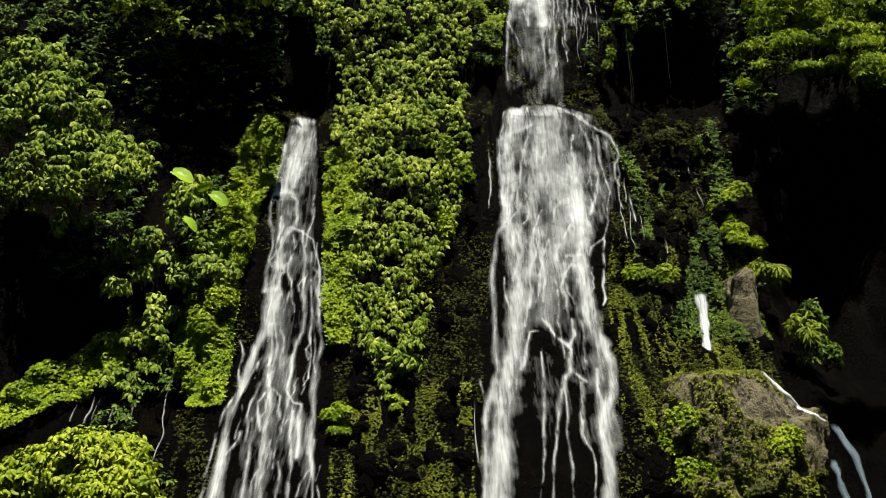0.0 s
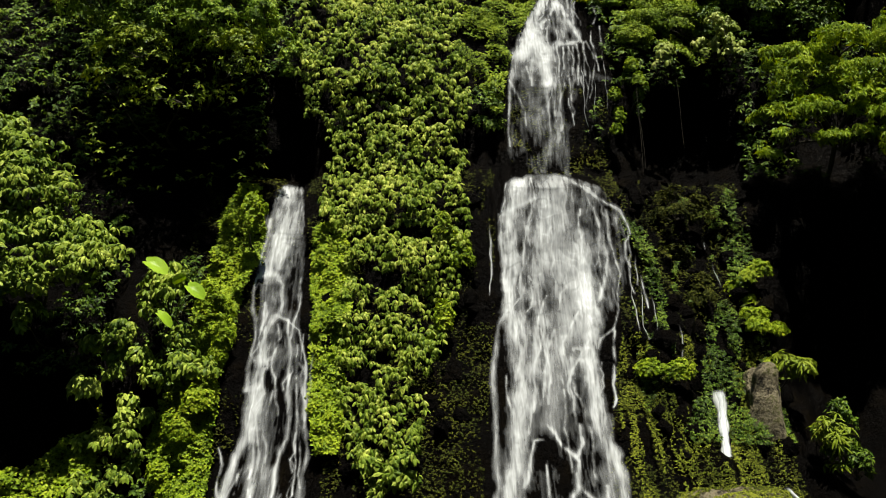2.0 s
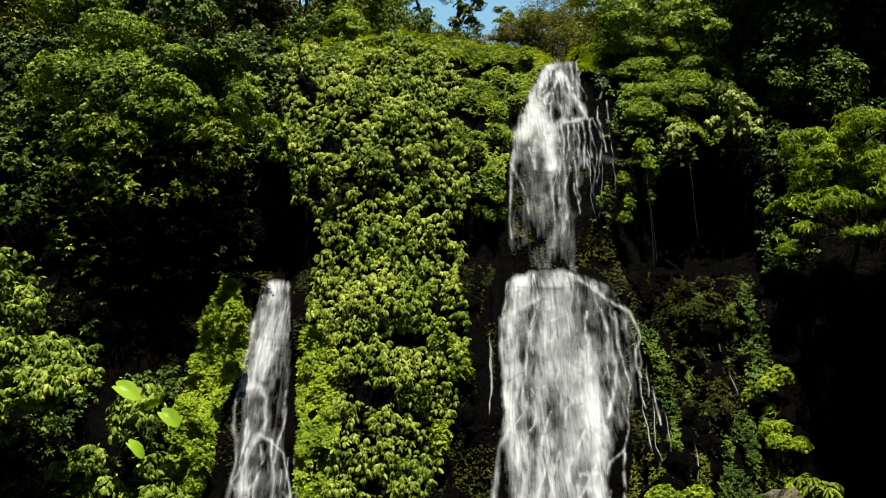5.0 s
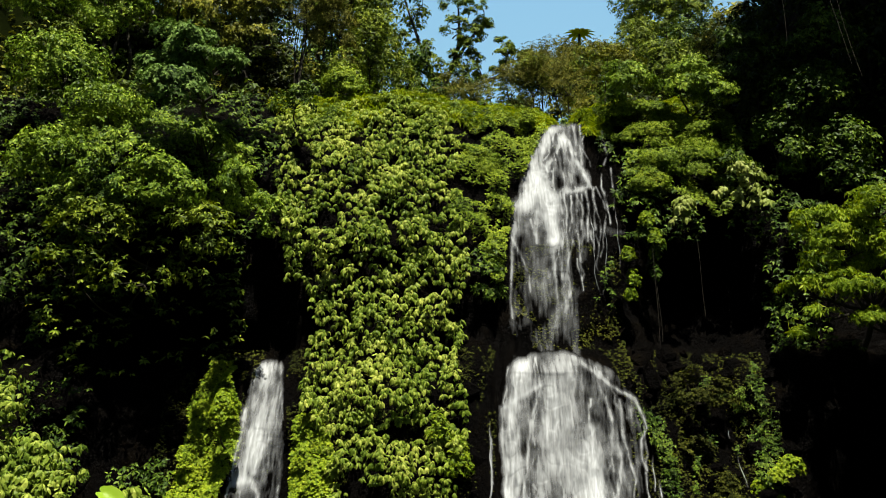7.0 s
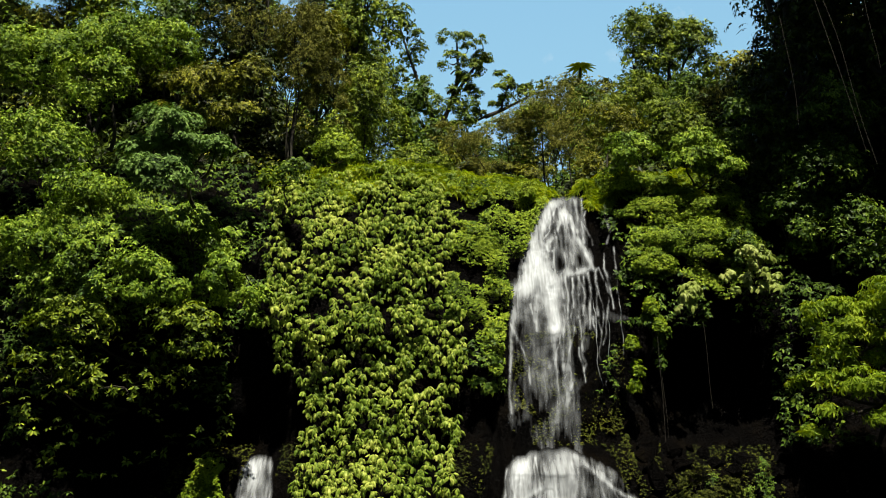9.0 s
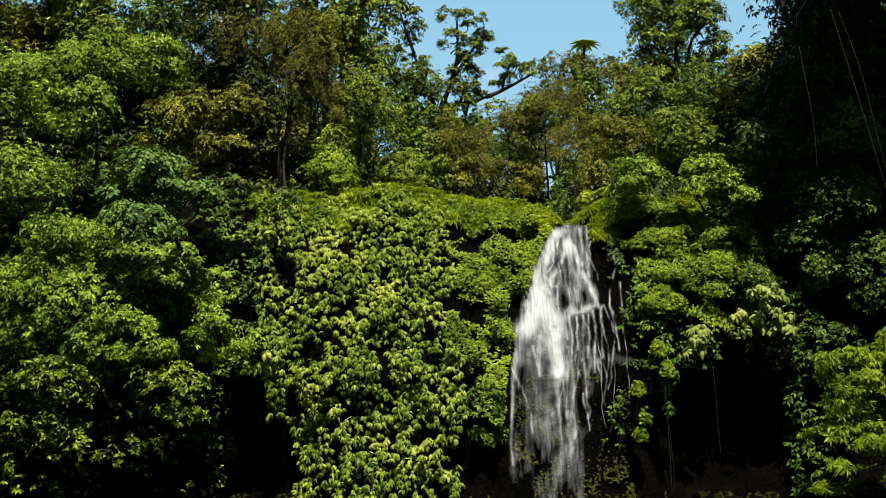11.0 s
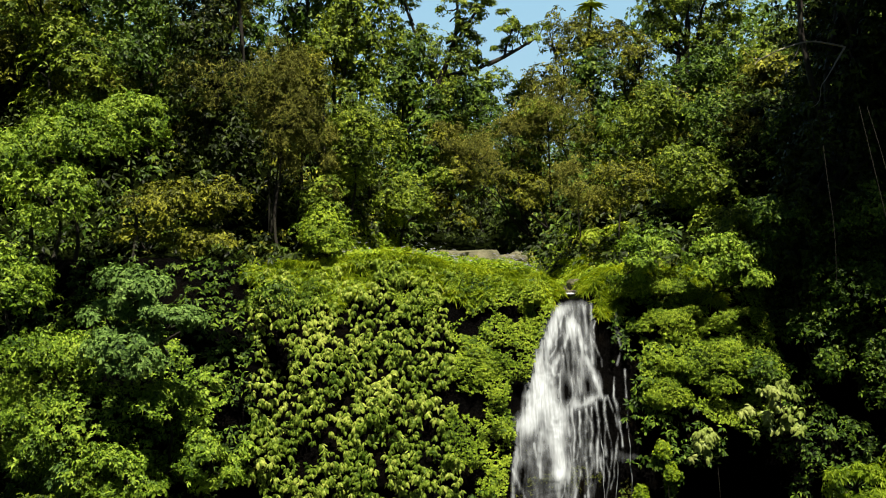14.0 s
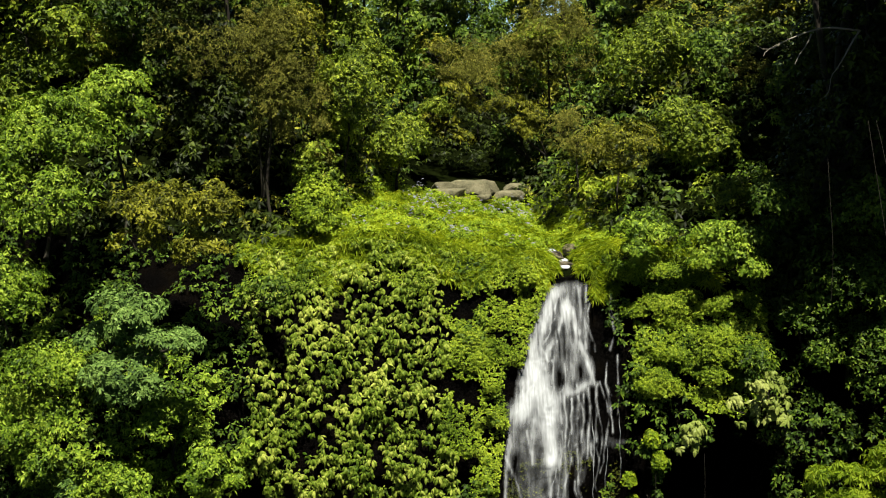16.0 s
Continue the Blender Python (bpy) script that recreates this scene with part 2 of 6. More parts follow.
def mesh_of(name, verts, faces, smooth=True):
    """A mesh from vertex and face arrays; all faces have the same number of corners."""
    verts, faces = np.asarray(verts, np.float32), np.asarray(faces, np.int32)
    me = bpy.data.meshes.new(name)
    n, k = faces.shape
    me.vertices.add(len(verts))
    me.vertices.foreach_set("co", verts.ravel())
    me.loops.add(n * k)
    me.loops.foreach_set("vertex_index", faces.ravel())
    me.polygons.add(n)
    me.polygons.foreach_set("loop_start", np.arange(0, n * k, k, dtype=np.int32))
    me.polygons.foreach_set("use_smooth", np.full(n, smooth))
    me.update(calc_edges=True)
    return me


def thing(name, at, label, category, group="", kind=""):
    ob = tagged(new(name), label, category, group, kind)
    ob.location = at
    ob.empty_display_size = 0.3
    return ob


def part(name, me, material, parent, label=""):
    """Links a mesh, given in world places, as one part under its thing."""
    me.materials.append(material)
    ob = tagged(new(name, me), label)
    if parent is not None:
        ob.parent = parent
        at = parent.location if parent.parent is None else parent.location + parent.parent.location
        me.transform(Matrix.Translation(-Vector(at)))
    return ob


def unit(a):
    return a / np.maximum(np.linalg.norm(a, axis=-1, keepdims=True), 1e-9)


def leaf_arrays(base, way, face, length, width, droop=0.25, plain=False):
    """Folded leaves with a bent tip; small or far ones are plainer."""
    way = unit(way)
    side = unit(np.cross(way, face))
    nor = np.cross(side, way)
    le, wi = length[:, None], (length * width)[:, None]
    mid = base + way * le * 0.48 + nor * wi * 0.12
    tip = base + way * le * 0.98 - nor * le * droop
    a = base + way * le * 0.42 + side * wi * 0.5 - nor * wi * 0.14
    b = base + way * le * 0.42 - side * wi * 0.5 - nor * wi * 0.14
    if plain:
        v = np.stack([base, a, b, tip], 1).reshape(-1, 3)
        f = np.array([[0, 3, 1], [0, 2, 3]])[None] + 4 * np.arange(len(base))[:, None, None]
        return v, f.reshape(-1, 3)
    c = base + way * le * 0.74 + side * wi * 0.4 - nor * (wi * 0.12 + le * droop * 0.45)
    d = base + way * le * 0.74 - side * wi * 0.4 - nor * (wi * 0.12 + le * droop * 0.45)
    v = np.stack([base, a, mid, b, tip, c, d], 1).reshape(-1, 3)
    f = np.array([[0, 2, 1], [0, 3, 2], [1, 2, 5], [2, 4, 5], [2, 6, 4], [3, 6, 2]])[None] + 7 * np.arange(len(base))[:, None, None]
    return v, f.reshape(-1, 3)


def sprigs(centre, out, species, scale=1.0, up=0.75):
    """Leaf corners for sprigs at the given places that face outwards."""
    length, width, k, droop, _ = SPECIES[species]
    n = len(centre)
    axis = unit(out * 0.75 + np.array([0, 0, up]) + rng.normal(0, 0.28, (n, 3)))
    e1 = unit(np.cross(axis, np.array([0.31, 0.17, 0.93]) + rng.normal(0, 0.2, (n, 3))))
    e2 = np.cross(axis, e1)
    phi = (np.arange(k)[None] / k + rng.random((n, 1))) * 2 * np.pi + rng.normal(0, 0.35, (n, k))
    way = np.cos(phi)[..., None] * e1[:, None] + np.sin(phi)[..., None] * e2[:, None]
    way = way + axis[:, None] * rng.uniform(-0.15, 0.35, (n, k, 1)) - np.array([0, 0, 1]) * droop * rng.uniform(0.5, 1.5, (n, k, 1))
    base = centre[:, None] + unit(way) * length * scale * 0.12
    ln = length * scale * rng.uniform(0.65, 1.3, (n, k)) * rng.uniform(0.75, 1.25, (n, 1))
    face = np.repeat(axis[:, None], k, 1) + rng.normal(0, 0.22, (n, k, 3))
    return leaf_arrays(base.reshape(-1, 3), way.reshape(-1, 3), face.reshape(-1, 3), ln.ravel(), width, plain=species not in ("vine", "broad", "bright") or scale >= 1.15 or float(centre[:, 1].mean()) > 57)


def tube_arrays(path, radii, sides=6):
    path, radii = np.asarray(path, float), np.asarray(radii, float)
    tan = unit(np.gradient(path, axis=0))
    e1 = unit(np.cross(tan, np.array([0.3, 0.9, 0.25])))
    e2 = np.cross(tan, e1)
    a = np.arange(sides) / sides * 2 * np.pi
    ring = np.cos(a)[None, :, None] * e1[:, None] + np.sin(a)[None, :, None] * e2[:, None]
    v = (path[:, None] + ring * radii[:, None, None]).reshape(-1, 3)
    n = len(path)
    i, j = np.meshgrid(np.arange(n - 1), np.arange(sides), indexing="ij")
    jn = (j + 1) % sides
    f = np.stack([i * sides + j, i * sides + jn, (i + 1) * sides + jn, (i + 1) * sides + j], -1).reshape(-1, 4)
    return v, f


def joined(pieces):
    vs, fs, o = [], [], 0
    for v, f in pieces:
        vs.append(v)
        fs.append(np.asarray(f) + o)
        o += len(v)
    return np.concatenate(vs), np.concatenate(fs)


def limb(a, b, r0, r1, bend=0.15, steps=7):
    """A crooked, tapering limb from a to b."""
    a, b = np.asarray(a, float), np.asarray(b, float)
    t = np.linspace(0, 1, steps)[:, None]
    d = np.linalg.norm(b - a)
    w = rng.normal(0, bend * d, (2, 3))
    p = a + (b - a) * t + np.sin(np.pi * t) * w[0] * 0.6 + np.sin(2 * np.pi * t) * w[1] * 0.3
    return tube_arrays(p, r0 + (r1 - r0) * t[:, 0] ** 0.8)


# ---- the lie of the land ----
def smooth(a, lo, hi):
    t = np.clip((a - lo) / (hi - lo), 0, 1)
    return t * t * (3 - 2 * t)


def bulge(x, z, cx, cz, rx, rz):
    return np.exp(-((x - cx) / rx) ** 2 - ((z - cz) / rz) ** 2)


def crest(x):
    """Height of the cliff's edge."""
    x = np.asarray(x, float)
    z = 39.8 - 1.1 * np.exp(-((x - 6.9) / 1.3) ** 2) + 0.75 * np.exp(-((x + 2.6) / 3.2) ** 2) + 0.2 * np.exp(-((x - 11) / 2.5) ** 2) + 0.9 * smooth(-x, 5, 12) + 1.2 * smooth(x, 12, 20)
    return z + 6 * smooth(np.abs(x), 22, 40)


def cliff_y(x, z, relief=1.0):
    """How far off the rock face stands at a place across and up."""
    x, z = np.broadcast_arrays(np.asarray(x, float), np.asarray(z, float))
    y = np.interp(z, [-2, 0, 6, 11, 19.6, 24.6, 26, 31, 34, 36.5, 38.6, 42, 50], [34.6, 36, 39.5, 43.3, 47.7, 49.6, 51.1, 52.3, 53.6, 54.8, 56.1, 58, 60.5])
    y = y - 5.0 * bulge(x, z, -13.4, 34, 4.2, 4.2) - 0.8 * bulge(x, z, -13, 34, 7, 5) + 1.5 * bulge(x, z, -11.5, 25, 4, 3) + 2.0 * bulge(x, z, -14, 9, 6, 9) + 0.9 * bulge(x, z, -3, 8, 3, 5)
    y = y + 1.2 * bulge(x, z, -7.2, 25.5, 1.0, 2.5) + 0.7 * bulge(x, z, -7, 16, 1.8, 9) + 0.8 * bulge(x, z, 5.4, 17, 3.5, 8)
    y = y + 3.4 * bulge(x, z, 13, 28.5, 4.0, 3) - 0.7 * bulge(x, z, -1.5, 30, 4, 9) + 7.0 * bulge(x, z, 20, 15, 4, 8) + 3.5 * bulge(x, z, 12.6, 6, 3.6, 5) + 2.0 * bulge(x, z, 13, 14.5, 4, 4) + 1.6 * bulge(x, z, -16, 8, 5, 6) + 1.2 * bulge(x, z, -19, 8, 3, 4) + 2.2 * bulge(x, z, 12.8, 21.5, 3.2, 4.5) + 0.8 * bulge(x, z, 0, 16.6, 1.5, 3)
    y = y - 0.9 * np.maximum(-x - 25, 0) - 3.0 * np.clip(x - 23, 0, 8) - 0.9 * np.maximum(x - 31, 0)
    if relief:
        ridge = np.abs(vnoise(x * 0.9, z * 0.13, 0, 5) - 0.5) * 1.5
        y = y - relief * (ridge + 1.3 * (fbm(x * 0.35, z * 0.35, 0, 11) - 0.5) + 0.7 * (fbm(x * 1.5, z * 1.1, 0, 21, 3) - 0.5) + 0.35 * np.round(vnoise(x * 1.6, z * 0.8, 0, 25) * 4) / 4 - 0.5)
    return y


def top_z(x, y):
    """Height of the land above the cliff."""
    x, y = np.broadcast_arrays(np.asarray(x, float), np.asarray(y, float))
    dy = np.maximum(y - cliff_y(x, crest(x), 0), 0)
    mid = 3.5 + 1.5 * np.sin(y * 0.07)
    half = np.interp(y, [50, 62, 74, 85, 110], [9.0, 6.5, 3.0, 4.0, 8.0])
    rise = np.maximum(np.abs(x - mid) - half, 0) * np.where(x < mid, 1.35, 1.0)
    rise = 14 * (1 - np.exp(-rise / 14)) * smooth(dy, 0.0, 13)
    back = np.interp(y, [56, 74, 95, 140, 3000], [0, 1.2, 6.0, 12.0, 14.0])
    return crest(x) + rise + back + 0.35 * (fbm(x * 0.5, y * 0.5, 0, 31) - 0.5) * smooth(dy, 0, 2)


def land(x0, y, z=None):
    return top_z(x0, y)


# one sheet: the gorge floor, the cliff and the wooded land above, out to the horizon
xs = np.concatenate([-np.geomspace(3000, 33.5, 22), np.arange(-32.75, 32.8, 0.25), np.geomspace(33.5, 3000, 22)])
zr = np.linspace(0, 1, 150)
floor_rows = -np.geomspace(1, 3000, 24)[::-1]
top_rows = np.concatenate([np.linspace(0.3, 40, 50), np.geomspace(42, 3000, 16)])
X = np.broadcast_to(xs[None], (len(floor_rows) + len(zr) + len(top_rows), len(xs))).copy()
cz = zr[:, None] * crest(xs)[None]
cy = cliff_y(xs[None], cz)
Yf = cy[0][None] + floor_rows[:, None]
Zf = 0.5 * (fbm(X[:len(floor_rows)] * 0.2, Yf * 0.2, 0, 41) - 0.5) + 0 * Yf
Zf = Zf + 46 * smooth(-Yf, 22, 60)      # unseen rise added behind the camera to hold back sky light
Zf[-1] = 0
Yt = cy[-1][None] + top_rows[:, None]
Zt = top_z(X[-len(top_rows):], Yt)
V = np.stack([X, np.concatenate([Yf, cy, Yt]), np.concatenate([Zf, cz, Zt])], -1)
nr, nc = X.shape
ii, jj = np.meshgrid(np.arange(nr - 1), np.arange(nc - 1), indexing="ij")
F4 = np.stack([ii * nc + jj, ii * nc + jj + 1, (ii + 1) * nc + jj + 1, (ii + 1) * nc + jj], -1).reshape(-1, 4)
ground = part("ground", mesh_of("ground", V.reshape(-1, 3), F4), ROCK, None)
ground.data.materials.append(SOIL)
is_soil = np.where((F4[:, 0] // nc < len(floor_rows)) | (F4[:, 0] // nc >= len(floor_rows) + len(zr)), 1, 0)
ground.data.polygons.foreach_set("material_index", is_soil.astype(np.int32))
tagged(ground, "wet basalt cliff, shade put into its colour, between a gorge floor and wooded land", "cliff", kind="structure")


# ---- plants ----
def shell(lobe, spacing, fill=1.3, under=-0.35):
    """Places and outward ways for sprigs on the outside of a lumpy crown."""
    x, y, z, rx, ry, rz = lobe
    r = np.array([rx, ry, rz])
    area = 4 * np.pi * ((rx * ry) ** 1.6 / 3 + (rx * rz) ** 1.6 / 3 + (ry * rz) ** 1.6 / 3) ** (1 / 1.6)
    subs = int(np.clip(area / 3.4, 4, 22))
    sub_d = unit(rng.normal(0, 1, (subs, 3)) + np.array([0, -0.35, 0.25]))
    sub_c = np.array([x, y, z]) + sub_d * r * rng.uniform(0.45, 0.72, (subs, 1))
    sub_r = np.minimum(r * 0.5, r.min() * 0.9 + 0.12)
    n = max(int(area * fill / spacing ** 2 * 0.8), 14)
    which = rng.integers(0, subs, n)
    d = unit(rng.normal(0, 1, (n, 3)) + np.array([0, -0.25, 0.3]))
    p = sub_c[which] + d * sub_r * rng.uniform(0.55, 1.05, (n, 1)) * rng.uniform(0.75, 1.2, (subs, 1))[which]
    q = (p - np.array([x, y, z])) / r
    keep = (np.linalg.norm(q, axis=1) > 0.42) & (d[:, 2] > under) & (q[:, 1] < 0.75)
    keep &= fbm(p[:, 0] * 0.9, p[:, 1] * 0.9, p[:, 2] * 0.9, 3, 2) > 0.33
    return p[keep], unit(d[keep] * 0.7 + unit(q[keep]) * 0.6), sub_c


LEAF_MESH = {}


def big_leaves(ob, species, lobes, scale):
    """Leaves large enough to tell apart: each one an object on a shared mesh."""
    length, width, k, droop, spacing = SPECIES[species]
    if species not in LEAF_MESH:
        v, f = leaf_arrays(np.zeros((1, 3)), np.array([[1.0, 0, 0]]), np.array([[0, 0, 1.0]]), np.ones(1), width)
        LEAF_MESH[species] = mesh_of("leaf", v, f, smooth=False)
        LEAF_MESH[species].materials.append(LEAF[species])
    for l in lobes:
        p, o, _ = shell(l, spacing * scale, 1.8)
        most = 280 // len(lobes) // k
        for c, n in list(zip(p, o))[:most]:
            axis = unit(n * 0.75 + np.array([0, 0, 0.75]) + rng.normal(0, 0.28, 3))
            e1 = unit(np.cross(axis, rng.normal(0, 1, 3)))
            e2 = np.cross(axis, e1)
            turn = rng.random() * 6.28
            for q in range(k):
                a = turn + q / k * 6.28 + rng.normal(0, 0.3)
                way = unit(math.cos(a) * e1 + math.sin(a) * e2 + axis * rng.uniform(-0.1, 0.3) - np.array([0, 0, droop * rng.uniform(0.5, 1.4)]))
                side = unit(np.cross(way, axis + rng.normal(0, 0.2, 3)))
                nor = np.cross(side, way)
                s = length * scale * rng.uniform(0.65, 1.25)
                leaf = new("leaf", LEAF_MESH[species])
                leaf.parent = ob
                m = Matrix(((way[0], -side[0], nor[0]), (way[1], -side[1], nor[1]), (way[2], -side[2], nor[2]))).to_4x4()
                leaf.matrix_basis = Matrix.Translation(Vector(c) - ob.location) @ m @ Matrix.Diagonal((s, s, s, 1))


GROUPS = dict(cliff_shrub="broad-leaved shrubs on the cliff", creeper="creeper cushions on the cliff", dark_shrub="shaded shrubs on the cliff", pale_shrub="pale shrubs below the cliff edge", fern_clump="ferns by the boulder",
              leafy_tree="green trees above the cliff", dark_tree="dark trees above the cliff", olive_tree="olive trees above the cliff", olive_bush="olive bushes above the cliff", added_bright_bush="sunlit bushes behind the cliff edge", dry_bush="half-dry bushes above the cliff",
              leafy_bush="sunlit leafy bushes", blue_green_tree="blue-green trees")


def plant(name, species, label, category, *lobes, root=None, trunk=0.0, fill=0.0, scale=1.0, bark=None, group=""):
    """A shrub, creeper or tree: stems from its root and leaves on lumpy lobes."""
    lobes = [np.array(l, float) for l in lobes]
    fill = fill or dict(small=2.1, edge=2.6, broad=2.2, bright=2.4, pale=1.8, feather=2.0, dark=1.2, medium=1.8, sunny=1.9, blue=2.0).get(species, 1.5)
    low = min(lobes, key=lambda l: l[2] - l[5])
    if root is None:
        mx = float(np.mean([l[0] for l in lobes]))
        mz = float(low[2] - low[5] * 0.6)
        if mz < crest(mx) - 0.3 and low[1] < cliff_y(mx, mz, 0) + 4:
            root = (mx, float(cliff_y(mx, mz)) + 0.12, mz)
        else:
            my = float(np.mean([l[1] for l in lobes])) + 0.3
            root = (mx, my, float(top_z(mx, my)) - 0.1)
    for l in lobes:      # growing on the face, not inside it
        if l[2] < crest(l[0]):
            l[1] = min(l[1], float(cliff_y(l[0], l[2])) - 0.45 * l[4])
    ob = thing(name, root, label, category, group or GROUPS.get(name, ""))
    stems, pieces = [], []
    tree = trunk > 0.09
    fork = np.array(root, float)
    if tree and len(lobes) > 1:
        fork = fork + 0.5 * (np.mean([l[:3] for l in lobes], 0) - fork)
        stems.append(limb(root, fork, trunk, trunk * 0.75, 0.04))
    for l in lobes:
        p, o, subs = shell(l, SPECIES[species][4] * scale, fill)
        pieces.append(sprigs(p, o, species, scale, 0.45))
        heart = l[:3] + np.array([0, l[4] * 0.3, -l[5] * 0.3])
        r0 = max(trunk, 0.03 + 0.018 * max(l[3], l[5]))
        stems.append(limb(fork, heart, r0 * 0.6 if tree and len(lobes) > 1 else r0, r0 * 0.4, 0.08))
        for s in (() if species in ("small", "fern") else subs[:7]):
            stems.append(limb(heart, s, r0 * 0.5, r0 * 0.12, 0.1, 4))
    part("trunk" if tree else "stem", mesh_of("stem", *joined(stems)), bark or BARK, ob)
    if species in ("pale", "fern"):
        big_leaves(ob, species, lobes, scale)
        return ob
    part("crown" if tree else "foliage", mesh_of("foliage", *joined(pieces), smooth=False), LEAF[species], ob)
    return ob


def cover(name, species, label, category, inside, x0, x1, z0, z1, depth=0.5, fill=1.2, scale=1.0, lump=0.8, kind="stuff", gap=0.36, seed=0):
    """Foliage that clothes the rock face wherever inside(x, z) holds."""
    sp = SPECIES[species][4] * scale
    n = int((x1 - x0) * (z1 - z0) / sp ** 2 * fill * 1.6)
    x, z = rng.uniform(x0, x1, n), rng.uniform(z0, z1, n)
    keep = inside(x, z) & (z < crest(x) + 0.2)
    lum = fbm(x * 1.0, z * 1.15, 0, 61 + seed, 2)
    keep &= lum > gap + rng.normal(0, 0.04, n)
    x, z, lum = x[keep], z[keep], lum[keep]
    layer = rng.random(len(x)) ** 0.6
    y = cliff_y(x, z, 0.7) - depth * layer - lump * np.clip((lum - 0.35) * 2.5, 0, 1.2) * (0.15 + 0.85 * smooth(crest(x) - z, 0.6, 4.5))
    p = np.stack([x, y, z], 1)
    out = np.tile(np.array([0.0, -1.0, 0.35]), (len(x), 1)) + rng.normal(0, 0.3, (len(x), 3))
    me = mesh_of(name, *sprigs(p, unit(out), species, scale), smooth=False)
    ob = part(name, me, LEAF[species], None)
    return tagged(ob, label, category, kind=kind)


# the sky far behind the woods
bx = np.linspace(-1700, 1700, 13)
by = 2600 - 250 * (bx / 1700) ** 2
bz = np.linspace(0, 2300, 6)
bv = np.stack([np.tile(bx, 6), np.tile(by, 6), np.repeat(bz, 13)], 1)
bi, bj = np.meshgrid(np.arange(5), np.arange(12), indexing="ij")
bf = np.stack([bi * 13 + bj, bi * 13 + bj + 1, (bi + 1) * 13 + bj + 1, (bi + 1) * 13 + bj], -1).reshape(-1, 4)
tagged(part("backdrop", mesh_of("backdrop", bv, bf), sky_material(), None), "pale blue sky with faint cloud", "sky", kind="structure")


# ---- shrubs, creepers and trees, from the gorge up ----
plant("cliff_shrub", "broad", "drooping mid-green broad-leaved shrub growing out of the cliff", "shrub", (-18.3, 44.4, 22.8, 3.7, 1.8, 2.9), (-17.0, 43.9, 19.5, 3.6, 1.8, 2.3), (-19.6, 44.2, 24.8, 2.4, 1.4, 1.5), fill=2.4)
plant("cliff_shrub", "broad", "drooping mid-green broad-leaved shrub growing out of the cliff", "shrub", (-17.2, 43.8, 16.9, 0.6, 0.6, 1.2))
plant("cliff_shrub", "broad", "drooping mid-green broad-leaved shrub growing out of the cliff", "shrub", (-11.7, 45.0, 17.9, 1.3, 1.0, 1.9))
plant("cliff_shrub", "broad", "drooping mid-green broad-leaved shrub growing out of the cliff", "shrub", (-11.1, 44.7, 15.2, 1.6, 0.9, 1.6))
plant("cliff_shrub", "broad", "drooping mid-green broad-leaved shrub growing out of the cliff", "shrub", (-14.4, 45.4, 16.4, 1.4, 0.8, 1.2), (-13.2, 45.4, 15.2, 1.3, 0.8, 1.2), fill=2.4)
plant("cliff_shrub", "broad", "drooping mid-green broad-leaved shrub growing out of the cliff", "shrub", (-14.9, 45.2, 13.9, 1.2, 0.7, 0.9), (-13.0, 45.2, 13.2, 1.0, 0.7, 0.9), fill=2.2)
plant("creeper", "small", "bright yellow-green small-leaved creeper cushion on wet rock", "creeper", (-8.8, 46.9, 22.1, 0.9, 0.7, 1.7))
plant("creeper", "small", "bright yellow-green small-leaved creeper cushion on wet rock", "creeper", (-10.0, 45.6, 17.0, 1.1, 0.8, 2.4))
plant("creeper", "small", "bright yellow-green small-leaved creeper cushion on wet rock", "creeper", (-10.4, 44.6, 12.8, 1.2, 0.8, 1.9))
plant("creeper", "small", "bright yellow-green small-leaved creeper cushion on wet rock", "creeper", (-10.8, 44.0, 10.3, 1.2, 0.8, 1.4))


plant("leafy_bush", "bright", "large lime-green leafy bush with drooping leaves in sun", "bush", (-17.4, 41.3, 4.7, 2.6, 1.8, 1.8), (-14.0, 41.3, 5.4, 3.0, 1.9, 2.3), (-12.6, 41.0, 4.4, 2.0, 1.6, 2.0), fill=3.0)
plant("cliff_shrub", "broad", "drooping mid-green broad-leaved shrub growing out of the cliff", "shrub", (-1.9, 42.6, 10.8, 1.2, 0.8, 0.9))
plant("creeper", "small", "bright yellow-green small-leaved creeper cushion on wet rock", "creeper", (-4.2, 41.7, 8.1, 0.85, 0.7, 0.8))
plant("creeper", "small", "bright yellow-green small-leaved creeper cushion on wet rock", "creeper", (-4.1, 41.5, 7.3, 0.7, 0.4, 0.4))
plant("creeper", "small", "bright yellow-green small-leaved creeper cushion on wet rock", "creeper", (-2.0, 42.1, 8.6, 0.6, 0.5, 0.4))
plant("creeper", "small", "bright yellow-green small-leaved creeper cushion on wet rock", "creeper", (0.3, 47.8, 20.9, 1.2, 1.0, 1.8))
plant("creeper", "small", "bright yellow-green small-leaved creeper cushion on wet rock", "creeper", (-0.2, 46.2, 16.6, 0.9, 0.9, 1.5))
